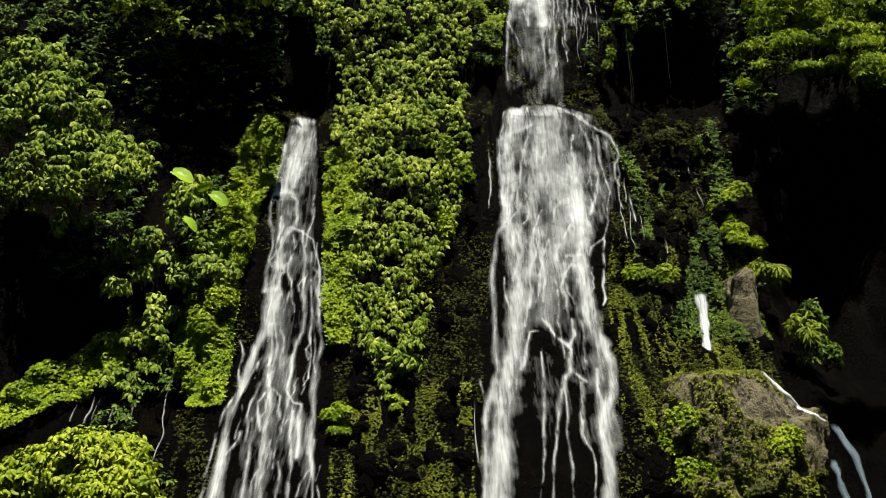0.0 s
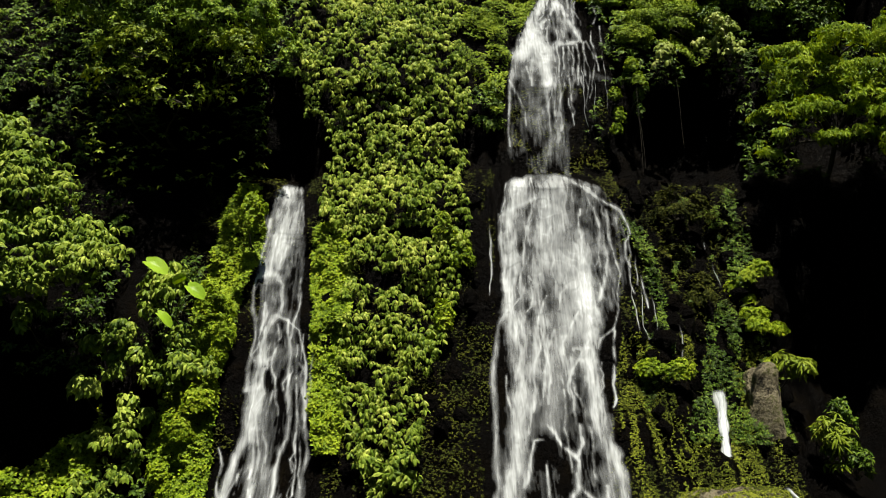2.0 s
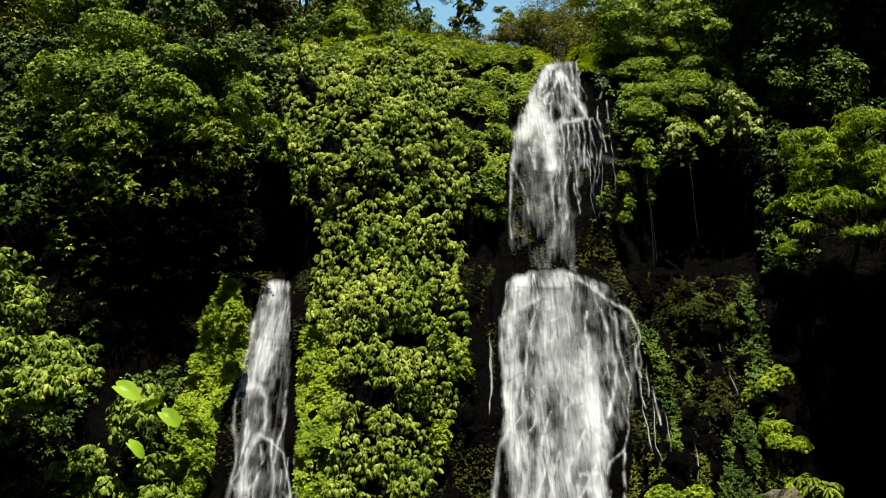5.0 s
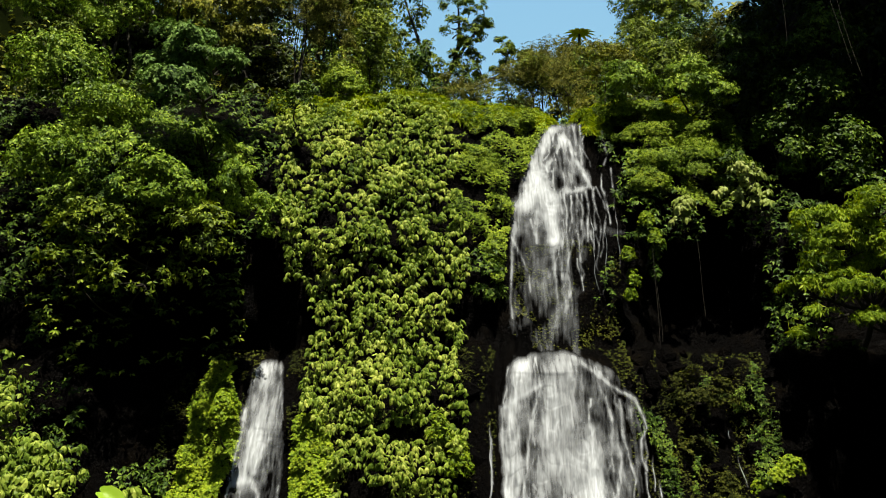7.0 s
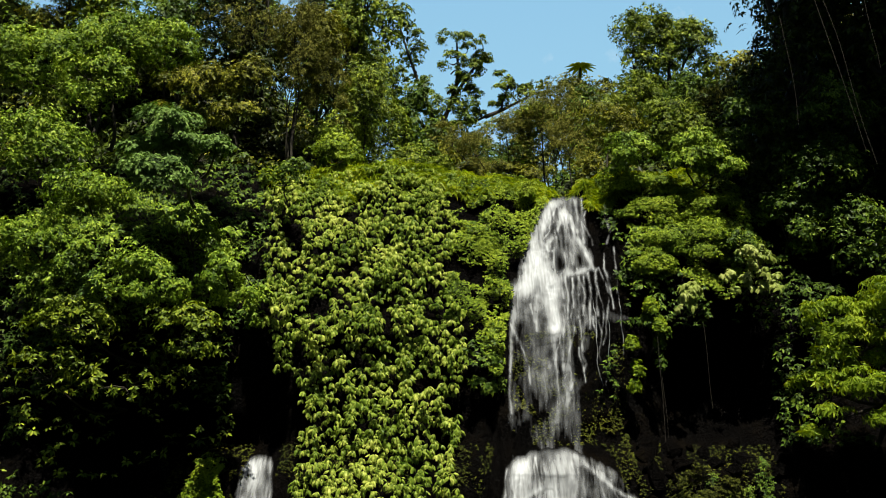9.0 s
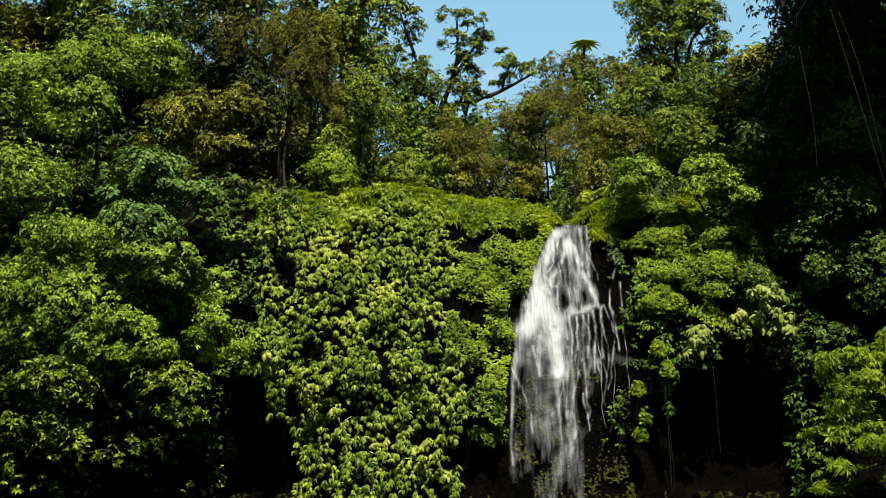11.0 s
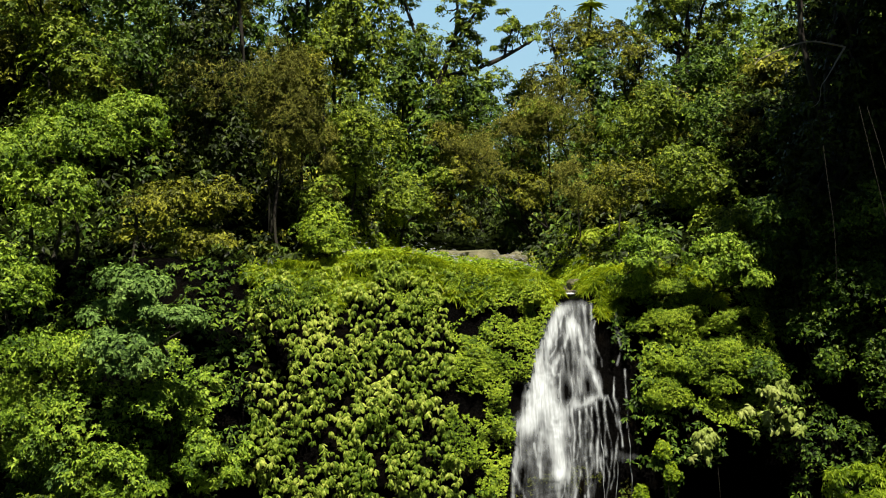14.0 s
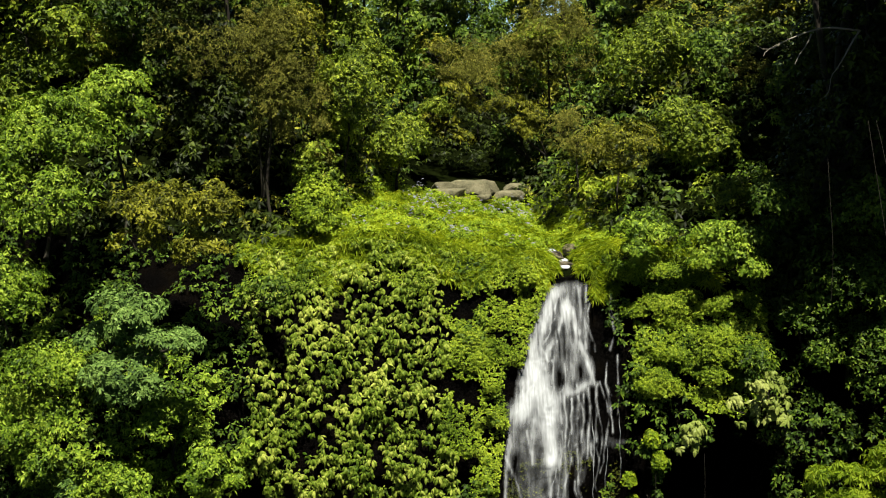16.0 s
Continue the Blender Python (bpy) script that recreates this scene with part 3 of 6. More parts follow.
plant("feathery_tree", "feather", "light green feathery-leaved tree leaning from the cliff", "tree", (17.6, 49.4, 31.2, 1.7, 1.3, 1.0), (20.3, 49.0, 32.0, 2.1, 1.5, 1.2), (23.0, 48.6, 32.3, 2.2, 1.6, 1.3), (18.6, 49.2, 30.0, 2.0, 1.3, 1.1), (21.3, 48.6, 30.3, 2.3, 1.5, 1.3), (24.0, 48.2, 30.2, 2.0, 1.5, 1.3), (16.4, 49.6, 28.4, 1.5, 1.1, 0.9), (18.8, 48.9, 28.3, 2.0, 1.3, 1.0), (21.6, 48.4, 28.3, 2.2, 1.4, 1.2), (17.0, 49.4, 26.8, 1.7, 1.1, 0.9), (19.9, 48.6, 26.6, 2.0, 1.3, 1.0), (22.8, 48.0, 26.6, 2.1, 1.4, 1.2), trunk=0.14, fill=2.2)
plant("creeper", "small", "bright yellow-green small-leaved creeper cushion on wet rock", "creeper", (9.0, 51.6, 29.5, 0.8, 0.5, 1.9))
plant("creeper", "small", "bright yellow-green small-leaved creeper cushion on wet rock", "creeper", (10.4, 51.9, 31.2, 0.7, 0.5, 1.9))
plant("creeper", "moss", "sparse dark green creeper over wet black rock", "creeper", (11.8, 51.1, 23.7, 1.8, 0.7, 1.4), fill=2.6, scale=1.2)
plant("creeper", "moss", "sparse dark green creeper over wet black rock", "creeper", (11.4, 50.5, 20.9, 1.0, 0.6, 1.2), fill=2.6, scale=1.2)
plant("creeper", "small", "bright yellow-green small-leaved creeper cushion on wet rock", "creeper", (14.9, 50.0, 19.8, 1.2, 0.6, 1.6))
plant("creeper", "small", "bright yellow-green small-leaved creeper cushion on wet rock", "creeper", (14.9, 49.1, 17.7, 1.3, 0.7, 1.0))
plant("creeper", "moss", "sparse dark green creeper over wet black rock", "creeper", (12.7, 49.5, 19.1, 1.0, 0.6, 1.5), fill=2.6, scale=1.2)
plant("creeper", "small", "bright yellow-green small-leaved creeper cushion on wet rock", "creeper", (9.9, 47.0, 14.9, 1.5, 0.6, 1.0))
plant("fern_clump", "fern", "arching green fern clump on the rock ledge", "fern", (15.7, 47.1, 15.2, 1.1, 0.8, 0.9))
plant("fern_clump", "fern", "arching green fern clump on the rock ledge", "fern", (16.5, 45.6, 11.9, 0.8, 0.8, 1.8))
plant("creeper", "small", "bright yellow-green small-leaved creeper cushion on wet rock", "creeper", (9.5, 41.0, 7.2, 1.1, 0.6, 1.4))
plant("creeper", "small", "bright yellow-green small-leaved creeper cushion on wet rock", "creeper", (9.4, 40.0, 5.4, 1.5, 0.6, 0.9))
plant("creeper", "small", "bright yellow-green small-leaved creeper cushion on wet rock", "creeper", (13.7, 40.4, 6.5, 1.3, 0.5, 1.1))
plant("creeper", "edge", "green small-leaved creeper cushion hanging below the cliff edge", "creeper", (10.8, 55.5, 38.9, 2.4, 1.2, 1.1))
plant("creeper", "edge", "green small-leaved creeper cushion hanging below the cliff edge", "creeper", (12.6, 53.6, 35.9, 2.3, 1.4, 1.1))
plant("creeper", "edge", "green small-leaved creeper cushion hanging below the cliff edge", "creeper", (10.7, 53.3, 34.3, 1.4, 1.0, 1.3))
plant("dark_shrub", "dark", "deep green shrub on the cliff, shade deepening its leaf colour", "shrub", (14.8, 53.5, 35.3, 1.6, 1.2, 1.1))
plant("pale_shrub", "pale", "shrub with large pale green drooping leaves overhanging the cliff", "shrub", (14.9, 52.5, 33.2, 1.8, 1.2, 1.1))
plant("pale_shrub", "pale", "shrub with large pale green drooping leaves overhanging the cliff", "shrub", (12.0, 51.6, 32.2, 1.0, 0.8, 1.2))
plant("creeper", "edge", "green small-leaved creeper cushion hanging below the cliff edge", "creeper", (11.5, 54.9, 37.4, 2.6, 0.9, 1.1), (14.3, 54.8, 37.6, 2.0, 0.9, 1.0))
plant("pale_shrub", "pale", "shrub with large pale green drooping leaves overhanging the cliff", "shrub", (15.4, 51.8, 34.4, 1.0, 0.9, 1.3))
plant("creeper", "edge", "green small-leaved creeper cushion hanging below the cliff edge", "creeper", (13.4, 52.9, 35.0, 1.7, 0.8, 1.2))
plant("dark_shrub", "dark", "deep green shrub on the cliff, shade deepening its leaf colour", "shrub", (10.4, 52.2, 31.2, 0.7, 0.5, 1.4))
plant("dark_shrub", "dark", "deep green shrub on the cliff, shade deepening its leaf colour", "shrub", (10.5, 51.9, 29.4, 0.4, 0.4, 1.1))
plant("creeper", "edge", "green small-leaved creeper cushion hanging below the cliff edge", "creeper", (2.2, 54.1, 35.2, 1.4, 0.8, 1.4))
plant("creeper", "edge", "green small-leaved creeper cushion hanging below the cliff edge", "creeper", (4.8, 55.6, 37.9, 0.9, 0.7, 1.5))
plant("dark_shrub", "dark", "deep green shrub on the cliff, shade deepening its leaf colour", "shrub", (2.4, 51.1, 28.7, 1.1, 0.7, 1.2))
plant("leafy_tree", "sunny", "yellow-green leafy tree on the wooded slope, sunlight put into its colour", "tree", (-19.7, 52.5, 44.5, 3.1, 2.5, 2.2), (-16.2, 53.5, 45.6, 3.2, 2.5, 2.0), trunk=0.12)
plant("leafy_tree", "sunny", "yellow-green leafy tree on the wooded slope, sunlight put into its colour", "tree", (-18.4, 50.5, 39.4, 2.6, 2.5, 2.1), (-15.1, 48.8, 35.7, 2.7, 2.2, 2.0), (-17.0, 48.3, 34.0, 2.7, 2.2, 1.9), trunk=0.12)
plant("olive_bush", "yellow", "olive-yellow bush on the wooded slope", "bush", (-11.3, 51.0, 42.8, 1.9, 1.4, 1.4), (-8.7, 51.0, 42.7, 1.6, 1.3, 1.7), (-12.1, 50.8, 41.2, 1.3, 1.2, 1.0), (-9.2, 50.8, 41.0, 1.5, 1.2, 1.0), fill=2.2)
plant("blue_green_tree", "blue", "blue-green small tree among leafy crowns", "tree", (-11.2, 46.9, 39.2, 1.5, 1.3, 1.2), (-12.3, 46.8, 37.9, 1.4, 1.2, 1.2), (-10.1, 46.9, 38.0, 1.6, 1.2, 1.0), (-11.4, 46.5, 36.8, 1.9, 1.3, 1.2), (-9.3, 46.9, 38.2, 0.8, 0.8, 0.5), trunk=0.12, fill=2.2)
plant("blue_green_tree", "blue", "blue-green small tree among leafy crowns", "tree", (-13.7, 46.8, 31.8, 1.0, 1.0, 0.9))
plant("leafy_tree", "sunny", "yellow-green leafy tree on the wooded slope, sunlight put into its colour", "tree", (-10.4, 47.9, 34.4, 1.8, 1.8, 1.2), (-8.5, 47.4, 32.4, 1.5, 1.8, 1.4), (-11.5, 46.4, 32.1, 2.1, 1.8, 1.4), trunk=0.12)
plant("dark_shrub", "medium", "sparse green shrub below the leafy crowns", "shrub", (-14.2, 46.4, 30.6, 2.4, 1.4, 1.4), (-9.9, 46.1, 30.0, 2.1, 1.3, 1.4), fill=0.8)
plant("dark_shrub", "medium", "sparse green shrub hanging in the shade of the cliff", "shrub", (-12.3, 46.4, 28.4, 2.4, 1.2, 1.6), (-15.3, 46.2, 28.6, 1.8, 1.2, 1.4), fill=0.4)
plant("leafy_tree", "sunny", "yellow-green leafy tree on the wooded slope, sunlight put into its colour", "tree", (-7.7, 50.6, 31.9, 0.8, 0.8, 1.1))
plant("dark_shrub", "dark", "deep green shrub on the cliff, shade deepening its leaf colour", "shrub", (-7.2, 52.5, 38.7, 1.6, 1.2, 1.1))
plant("leafy_bush", "edge", "bright green small-leaved bush in sun", "bush", (-5.3, 57.5, 41.5, 1.4, 1.2, 0.9), scale=1.5)
plant("dry_bush", "dry", "half-dry brownish bush with thin leaves", "bush", (-11.0, 59.6, 49.6, 2.9, 2.0, 2.0))
plant("olive_bush", "yellow", "olive-yellow bush on the wooded slope", "bush", (-7.0, 62.0, 49.6, 2.4, 2.5, 3.0))
plant("leafy_tree", "medium", "mid-green leafy tree on the wooded slope", "tree", (-4.5, 65.0, 47.2, 2.1, 2.5, 2.8), trunk=0.12)
plant("leafy_tree", "medium", "mid-green leafy tree on the wooded slope", "tree", (-6.0, 68.0, 53.2, 1.9, 2.5, 3.0), trunk=0.12)
plant("olive_bush", "yellow", "olive-yellow bush on the wooded slope", "bush", (10.3, 61.6, 44.6, 2.3, 2.0, 1.7))
# bushes added to brighten the grassy edge; sunlight is in their leaf colour
plant("added_bright_bush", "sunny", "added sun-bright green bush behind the cliff edge, over grass", "bush", (10.4, 55.2, 41.0, 1.7, 1.4, 1.1), (9.2, 54.4, 40.2, 1.3, 1.1, 0.9))
plant("added_bright_bush", "sunny", "added sun-bright green bush behind the cliff edge, over grass", "bush", (13.0, 54.6, 40.6, 1.8, 1.4, 1.3), (14.3, 54.2, 39.8, 1.3, 1.2, 1.2))
plant("leafy_tree", "medium", "mid-green leafy tree on the wooded slope", "tree", (14.4, 63.6, 45.2, 2.7, 2.0, 2.1), trunk=0.12)
plant("dry_bush", "dry", "half-dry brownish bush with thin leaves", "bush", (18.1, 67.6, 48.2, 1.8, 2.0, 1.5))
plant("dry_bush", "dry", "half-dry brownish bush with thin leaves", "bush", (8.5, 65.6, 45.2, 2.1, 2.0, 1.8))
plant("leafy_tree", "medium", "mid-green leafy tree on the wooded slope", "tree", (8.0, 77.0, 50.8, 3.0, 2.5, 1.7), trunk=0.12)
plant("dark_shrub", "dark", "deep green shrub on the cliff, shade deepening its leaf colour", "shrub", (16.6, 59.6, 42.7, 1.6, 2.0, 1.6))
plant("dark_shrub", "dark", "deep green shrub on the cliff, shade deepening its leaf colour", "shrub", (19.0, 53.3, 39.2, 2.5, 2.2, 2.8), (20.3, 52.6, 35.6, 1.9, 2.0, 2.4))
plant("dark_shrub", "dark", "deep green shrub on the cliff, shade deepening its leaf colour", "shrub", (17.4, 53.2, 36.4, 1.6, 1.5, 1.9))
plant("dark_shrub", "dark", "deep green shrub on the cliff, shade deepening its leaf colour", "shrub", (20.1, 53.1, 42.4, 2.2, 2.0, 1.7))
plant("dark_shrub", "dark", "deep green shrub on the cliff, shade deepening its leaf colour", "shrub", (16.2, 54.5, 42.4, 1.7, 1.4, 1.4), (15.2, 55.2, 40.6, 1.4, 1.2, 1.2), fill=1.6)
plant("leafy_tree", "medium", "mid-green leafy tree on the wooded slope", "tree", (21.8, 107.8, 71.8, 3.2, 3.2, 3.6), (26.8, 108.8, 72.2, 3.6, 3.2, 3.2), (24.0, 108, 68.5, 3.0, 2.6, 2.6), (22.2, 107, 65.0, 2.4, 2.2, 2.2), (27.0, 108, 66.0, 2.6, 2.2, 2.4), trunk=0.3, scale=1.5, fill=1.1)
plant("leafy_tree", "sunny", "yellow-green leafy tree on the wooded slope, sunlight put into its colour", "tree", (-16.3, 53.8, 46.2, 2.2, 2.2, 2.0), trunk=0.12)
plant("leafy_tree", "sunny", "yellow-green leafy tree on the wooded slope, sunlight put into its colour", "tree", (-14.5, 56.6, 47.2, 2.1, 2.0, 1.6), trunk=0.12)
plant("leafy_tree", "sunny", "yellow-green leafy tree on the wooded slope, sunlight put into its colour", "tree", (-16.3, 51.3, 43.3, 1.9, 2.2, 1.9), trunk=0.12)
plant("olive_bush", "yellow", "olive-yellow bush on the wooded slope", "bush", (-18.8, 64.0, 50.1, 3.6, 2.5, 1.8))
plant("dry_bush", "dry", "half-dry brownish bush with thin leaves", "bush", (-7.8, 59.3, 48.5, 1.9, 1.6, 3.6))
plant("leafy_tree", "medium", "mid-green leafy tree on the wooded slope", "tree", (-4.1, 72.0, 48.1, 2.4, 2.5, 3.8), trunk=0.12)
plant("leafy_tree", "medium", "mid-green leafy tree on the wooded slope", "tree", (-1.9, 69.6, 44.4, 2.0, 2.0, 2.0), trunk=0.12)
plant("leafy_bush", "edge", "bright green small-leaved bush in sun", "bush", (-5.4, 59.3, 41.8, 2.0, 1.6, 1.7), scale=1.5)
plant("leafy_tree", "medium", "mid-green leafy tree on the wooded slope", "tree", (-5.4, 61.4, 43.6, 1.8, 1.8, 1.8), trunk=0.12)
plant("dry_bush", "dry", "half-dry brownish bush with thin leaves", "bush", (3.8, 86.0, 48.1, 3.0, 2.5, 3.4))
plant("dry_bush", "dry", "half-dry brownish bush with thin leaves", "bush", (8.9, 76.4, 50.3, 3.3, 3.0, 3.3))
plant("leafy_tree", "medium", "mid-green leafy tree on the wooded slope", "tree", (13.7, 72.4, 49.4, 3.1, 3.0, 3.5), trunk=0.12)
plant("olive_bush", "yellow", "olive-yellow bush on the wooded slope", "bush", (10.1, 68.3, 44.1, 2.3, 1.6, 1.7))
plant("leafy_bush", "bright", "lime-green leafy bush with drooping leaves in sun", "bush", (9.2, 65.6, 41.9, 1.5, 1.2, 1.0), (11.4, 65.2, 42.3, 1.8, 1.3, 1.1), (13.3, 65.4, 42.6, 1.5, 1.2, 1.0), fill=2.0)
plant("leafy_tree", "medium", "mid-green leafy tree on the wooded slope", "tree", (15.2, 63.6, 44.7, 2.1, 2.0, 1.8), trunk=0.12)
plant("dark_shrub", "dark", "deep green shrub on the cliff, shade deepening its leaf colour", "shrub", (17.0, 67.6, 48.7, 1.9, 2.0, 2.9))
plant("leafy_tree", "medium", "mid-green leafy tree on the wooded slope", "tree", (14.9, 58.8, 42.2, 2.0, 1.6, 1.4), trunk=0.12)
plant("leafy_tree", "medium", "mid-green leafy tree leaning over the dark stream hollow", "tree", (-3.0, 73.6, 45.0, 1.3, 1.3, 1.2), (-1.0, 74.0, 44.6, 1.4, 1.3, 1.3), (0.2, 74.4, 46.4, 1.3, 1.2, 1.0), root=(-3.6, 75.0, 41.0), trunk=0.12)
plant("dry_bush", "dry", "half-dry brownish bush arching over the stream hollow", "bush", (3.0, 76.0, 48.6, 2.2, 1.6, 1.8), (5.4, 76.4, 49.4, 2.0, 1.6, 2.2), (1.2, 76.6, 49.6, 1.6, 1.5, 1.6), root=(6.8, 78.5, 43.0), fill=1.8, scale=1.2)
plant("olive_bush", "yellow", "olive bush hanging over the stream hollow", "bush", (6.8, 75.4, 45.6, 1.5, 1.3, 1.6), (4.9, 76.0, 46.8, 1.6, 1.3, 1.1), (2.4, 76.4, 46.6, 1.4, 1.2, 0.8), root=(8.2, 76.2, 43.0), fill=1.8)


# ---- foliage that clothes the rock ----
def between(z, rows):
    zz = [r[0] for r in rows]
    return np.interp(z, zz, [r[1] for r in rows]), np.interp(z, zz, [r[2] for r in rows])


CURTAIN = [(9.9, -2.5, -2.0), (10.6, -3.2, -1.4), (11.6, -3.7, -0.9), (14.4, -4.2, -0.2), (17.5, -4.4, 0.4), (20.9, -4.5, 1.3), (22.6, -5.2, 1.3), (23.5, -6.3, 1.2), (25.7, -6.8, 1.0), (29.0, -7.1, 1.4), (31.8, -7.4, 1.6), (34.5, -7.5, 1.3), (37, -7.8, 1.1), (38.5, -8.4, 1.0), (40, -8, 1.2)]
MAIN = [(0, 1.3, 6.6), (4.7, 1.5, 6.6), (11.3, 2.0, 6.8), (17, 2.5, 8.1), (23, 2.8, 8.5), (25.6, 2.8, 7.8), (27.5, 3.5, 6.1), (30.4, 3.5, 7.8), (34, 4.2, 7.9), (38.7, 6.1, 7.8), (42, 6.1, 7.8)]
LEFT = [(0, -9.0, -4.4), (4.7, -8.8, -4.5), (11.3, -8.5, -4.9), (17.2, -8.1, -5.9), (22.3, -8.1, -6.5), (25, -8.0, -6.9), (26, -7.8, -7.0), (26.1, 50, 50)]


def off_water(x, z, m=0.25):
    a, b = between(z, MAIN)
    c, d = between(z, LEFT)
    return ~((x > a - m) & (x < b + m)) & ~((x > c - m) & (x < d + m))


def in_curtain(x, z):
    a, b = between(z, CURTAIN)
    w = 0.8 * (fbm(z * 0.6, x * 0, 0, 77) - 0.5)
    return (x > a + w) & (x < b + w) & off_water(x, z, 0.0) & ~((x < -5.9) & (z > 23.5) & (z < 29))


def in_undergrowth(x, z):
    ok = ~in_curtain(x, z) & off_water(x, z, 0.6) & ((x < -8.5) | (x > 9) | (z > 27))
    ok &= ~((x > 15.5) & (z < 26)) & ~((np.abs(x + 11.5) < 3.5) & (np.abs(z - 24.5) < 3.2)) & ~((x > 8.5) & (x < 16) & (z > 26) & (z < 31.5)) & ~((x < -15) & (z < 15))
    ok &= ~((np.abs(x + 7.4) < 1.5) & (z > 24.5) & (z < 31)) & ~((x > 8) & (x < 16) & (z < 26))
    return ok & ((vnoise(x * 0.5, z * 0.4, 0, 91) > 0.42 + 0.25 * (z < 16)) | ((x < -7.5) & (z > 28)) | ((x > 8.5) & (z > 34)))


cover("climbing_vine", "vine", "yellow-green drooping vine curtain covering the cliff between the falls", "vine", in_curtain, -9, 7, 9, 41, 0.7, 1.45, 0.95, 0.75, gap=0.29)
STRIP = [(8.8, -11.0, -9.4), (10.4, -11.9, -9.4), (11.8, -12.2, -9.3), (14.6, -11.6, -9.4), (16.1, -11.0, -9.1), (17.7, -11.3, -9.1), (19.5, -10.7, -8.7), (21.1, -10.8, -8.4), (23.1, -11.0, -8.6), (24.8, -10.2, -9.0)]
EDGE_STRIP = [(11.4, -5.0, -4.4), (12.5, -5.4, -4.3), (14.5, -5.6, -4.3), (17.6, -5.8, -4.3), (21.0, -6.1, -4.5), (22.6, -6.1, -5.1)]


def in_edge_strip(x, z):
    a, b = between(z, EDGE_STRIP)
    w = 0.35 * (fbm(z * 1.1, x * 0, 0, 79) - 0.5)
    return (x > a + w) & (x < b + 0.3 + w) & (z > 11.4) & (z < 22.8)


def in_strip(x, z):
    a, b = between(z, STRIP)
    w = 0.7 * (fbm(z * 0.9, x * 0, 0, 78) - 0.5)
    return (x > a + w) & (x < b + 0.5 * w) & off_water(x, z, 0.0)


cover("creeper_strip", "small", "bright small-leaved creeper along the edge of the vine curtain", "creeper", in_edge_strip, -6.6, -3.8, 11.2, 23, 0.35, 3.6, 1.0, 0.45, gap=-1.0, seed=2)
cover("creeper_bank", "small", "green small-leaved creeper bank sloping over black rock", "creeper", lambda x, z: (np.abs(z - 8.7 - (x + 19.0) * 0.72) < 1.45 + 0.9 * (vnoise(x * 1.1, z * 1.1, 0, 31) - 0.5)) & (x > -20.5) & (x < -14.6), -20.5, -14.5, 5.5, 14, 0.5, 2.6, 1.15, 0.9, gap=0.15, seed=14)
cover("drooping_shrub", "broad", "drooping mid-green broad-leaved shrub growing out of the cliff", "shrub", lambda x, z: ((x + 14.0) / 1.5) ** 2 + ((z - 11.3) / 1.75) ** 2 < 0.6 + 0.8 * vnoise(x * 1.3, z * 1.3, 0, 33), -16, -12, 8.8, 14, 0.8, 1.5, 0.95, 1.0, gap=0.25, seed=15)
cover("creeper_sheet", "small", "bright yellow-green creeper sheet beside the narrow waterfall", "creeper", in_strip, -13, -8, 8.6, 25.3, 0.4, 3.4, 1.0, 0.6, gap=-1.0, seed=4)
cover("crown_bank", "sunny", "dense yellow-green crowns, coloured sun-bright, banked over the cliff", "trees", lambda x, z: ((x + 14.0) / 4.9) ** 2 + ((z - 34.5) / 3.7) ** 2 < 0.75 + 0.6 * vnoise(x * 0.6, z * 0.6, 0, 35), -19.5, -7.2, 29, 39, 0.8, 1.25, 1.0, 1.3, gap=0.33, seed=16)
cover("sparse_leaves", "medium", "sparse sunlit leaves before the dark rock under the crowns", "leaves", lambda x, z: (x < -8.6) & (x > -18.5) & (z > 24.5) & (z < 30.5) & (vnoise(x * 0.9, z * 0.9, 0, 36) > 0.4), -18.5, -8.6, 24.5, 30.5, 2.2, 0.22, 1.15, 0.8, gap=0.36, seed=17)
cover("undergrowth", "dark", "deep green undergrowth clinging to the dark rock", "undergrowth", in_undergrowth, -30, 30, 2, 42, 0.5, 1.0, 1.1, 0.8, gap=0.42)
cover("crest_creeper", "edge", "green creeper cushions below the cliff edge", "creeper", lambda x, z: (z > crest(x) - 4.5 - 3 * vnoise(x * 0.7, 0, 0, 8) - 3.5 * smooth(4.5 - x, 0, 1.5)) & off_water(x, z, 0.2) & ~((x > 7.5) & (x < 9.3 + 0.5 * vnoise(z * 0.9, 1, 0, 4)) & (z < crest(x) - 0.7)) & ((x > 0.8) | (z > crest(x) - 0.5 - 1.6 * vnoise(x * 0.8, 3, 0, 9))), -9, 16, 28, 42, 0.5, 1.9, 1.1, 0.8, gap=0.37)
cover("hanging_turf", "grass", "sunlit grass draped over the cliff edge", "grass", lambda x, z: (z > crest(x) - 0.3 - 1.7 * vnoise(x * 0.9, 5, 0, 19)) & off_water(x, z, 0.1), -9, 14, 37, 42, 0.35, 1.5, 1.0, 1.2, gap=0.1)
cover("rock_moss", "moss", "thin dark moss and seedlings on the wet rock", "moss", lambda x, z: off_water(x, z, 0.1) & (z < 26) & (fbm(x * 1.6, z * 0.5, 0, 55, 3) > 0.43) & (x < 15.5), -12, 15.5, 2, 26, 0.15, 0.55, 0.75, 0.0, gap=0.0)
cover("cliff_seedlings", "dark", "small green seedlings in upright streaks on wet black rock", "seedlings", lambda x, z: (x > 8.8) & (x < 15.4) & off_water(x, z, 0.4) & (z < 25.8 - 3.5 * vnoise(x * 0.8, 7, 0, 59)) & (fbm(x * 1.3, z * 0.4, 0, 58, 3) > 0.52), 8.8, 15.5, 12, 25.8, 0.3, 1.5, 0.62, 0.3, gap=0.32, seed=13)
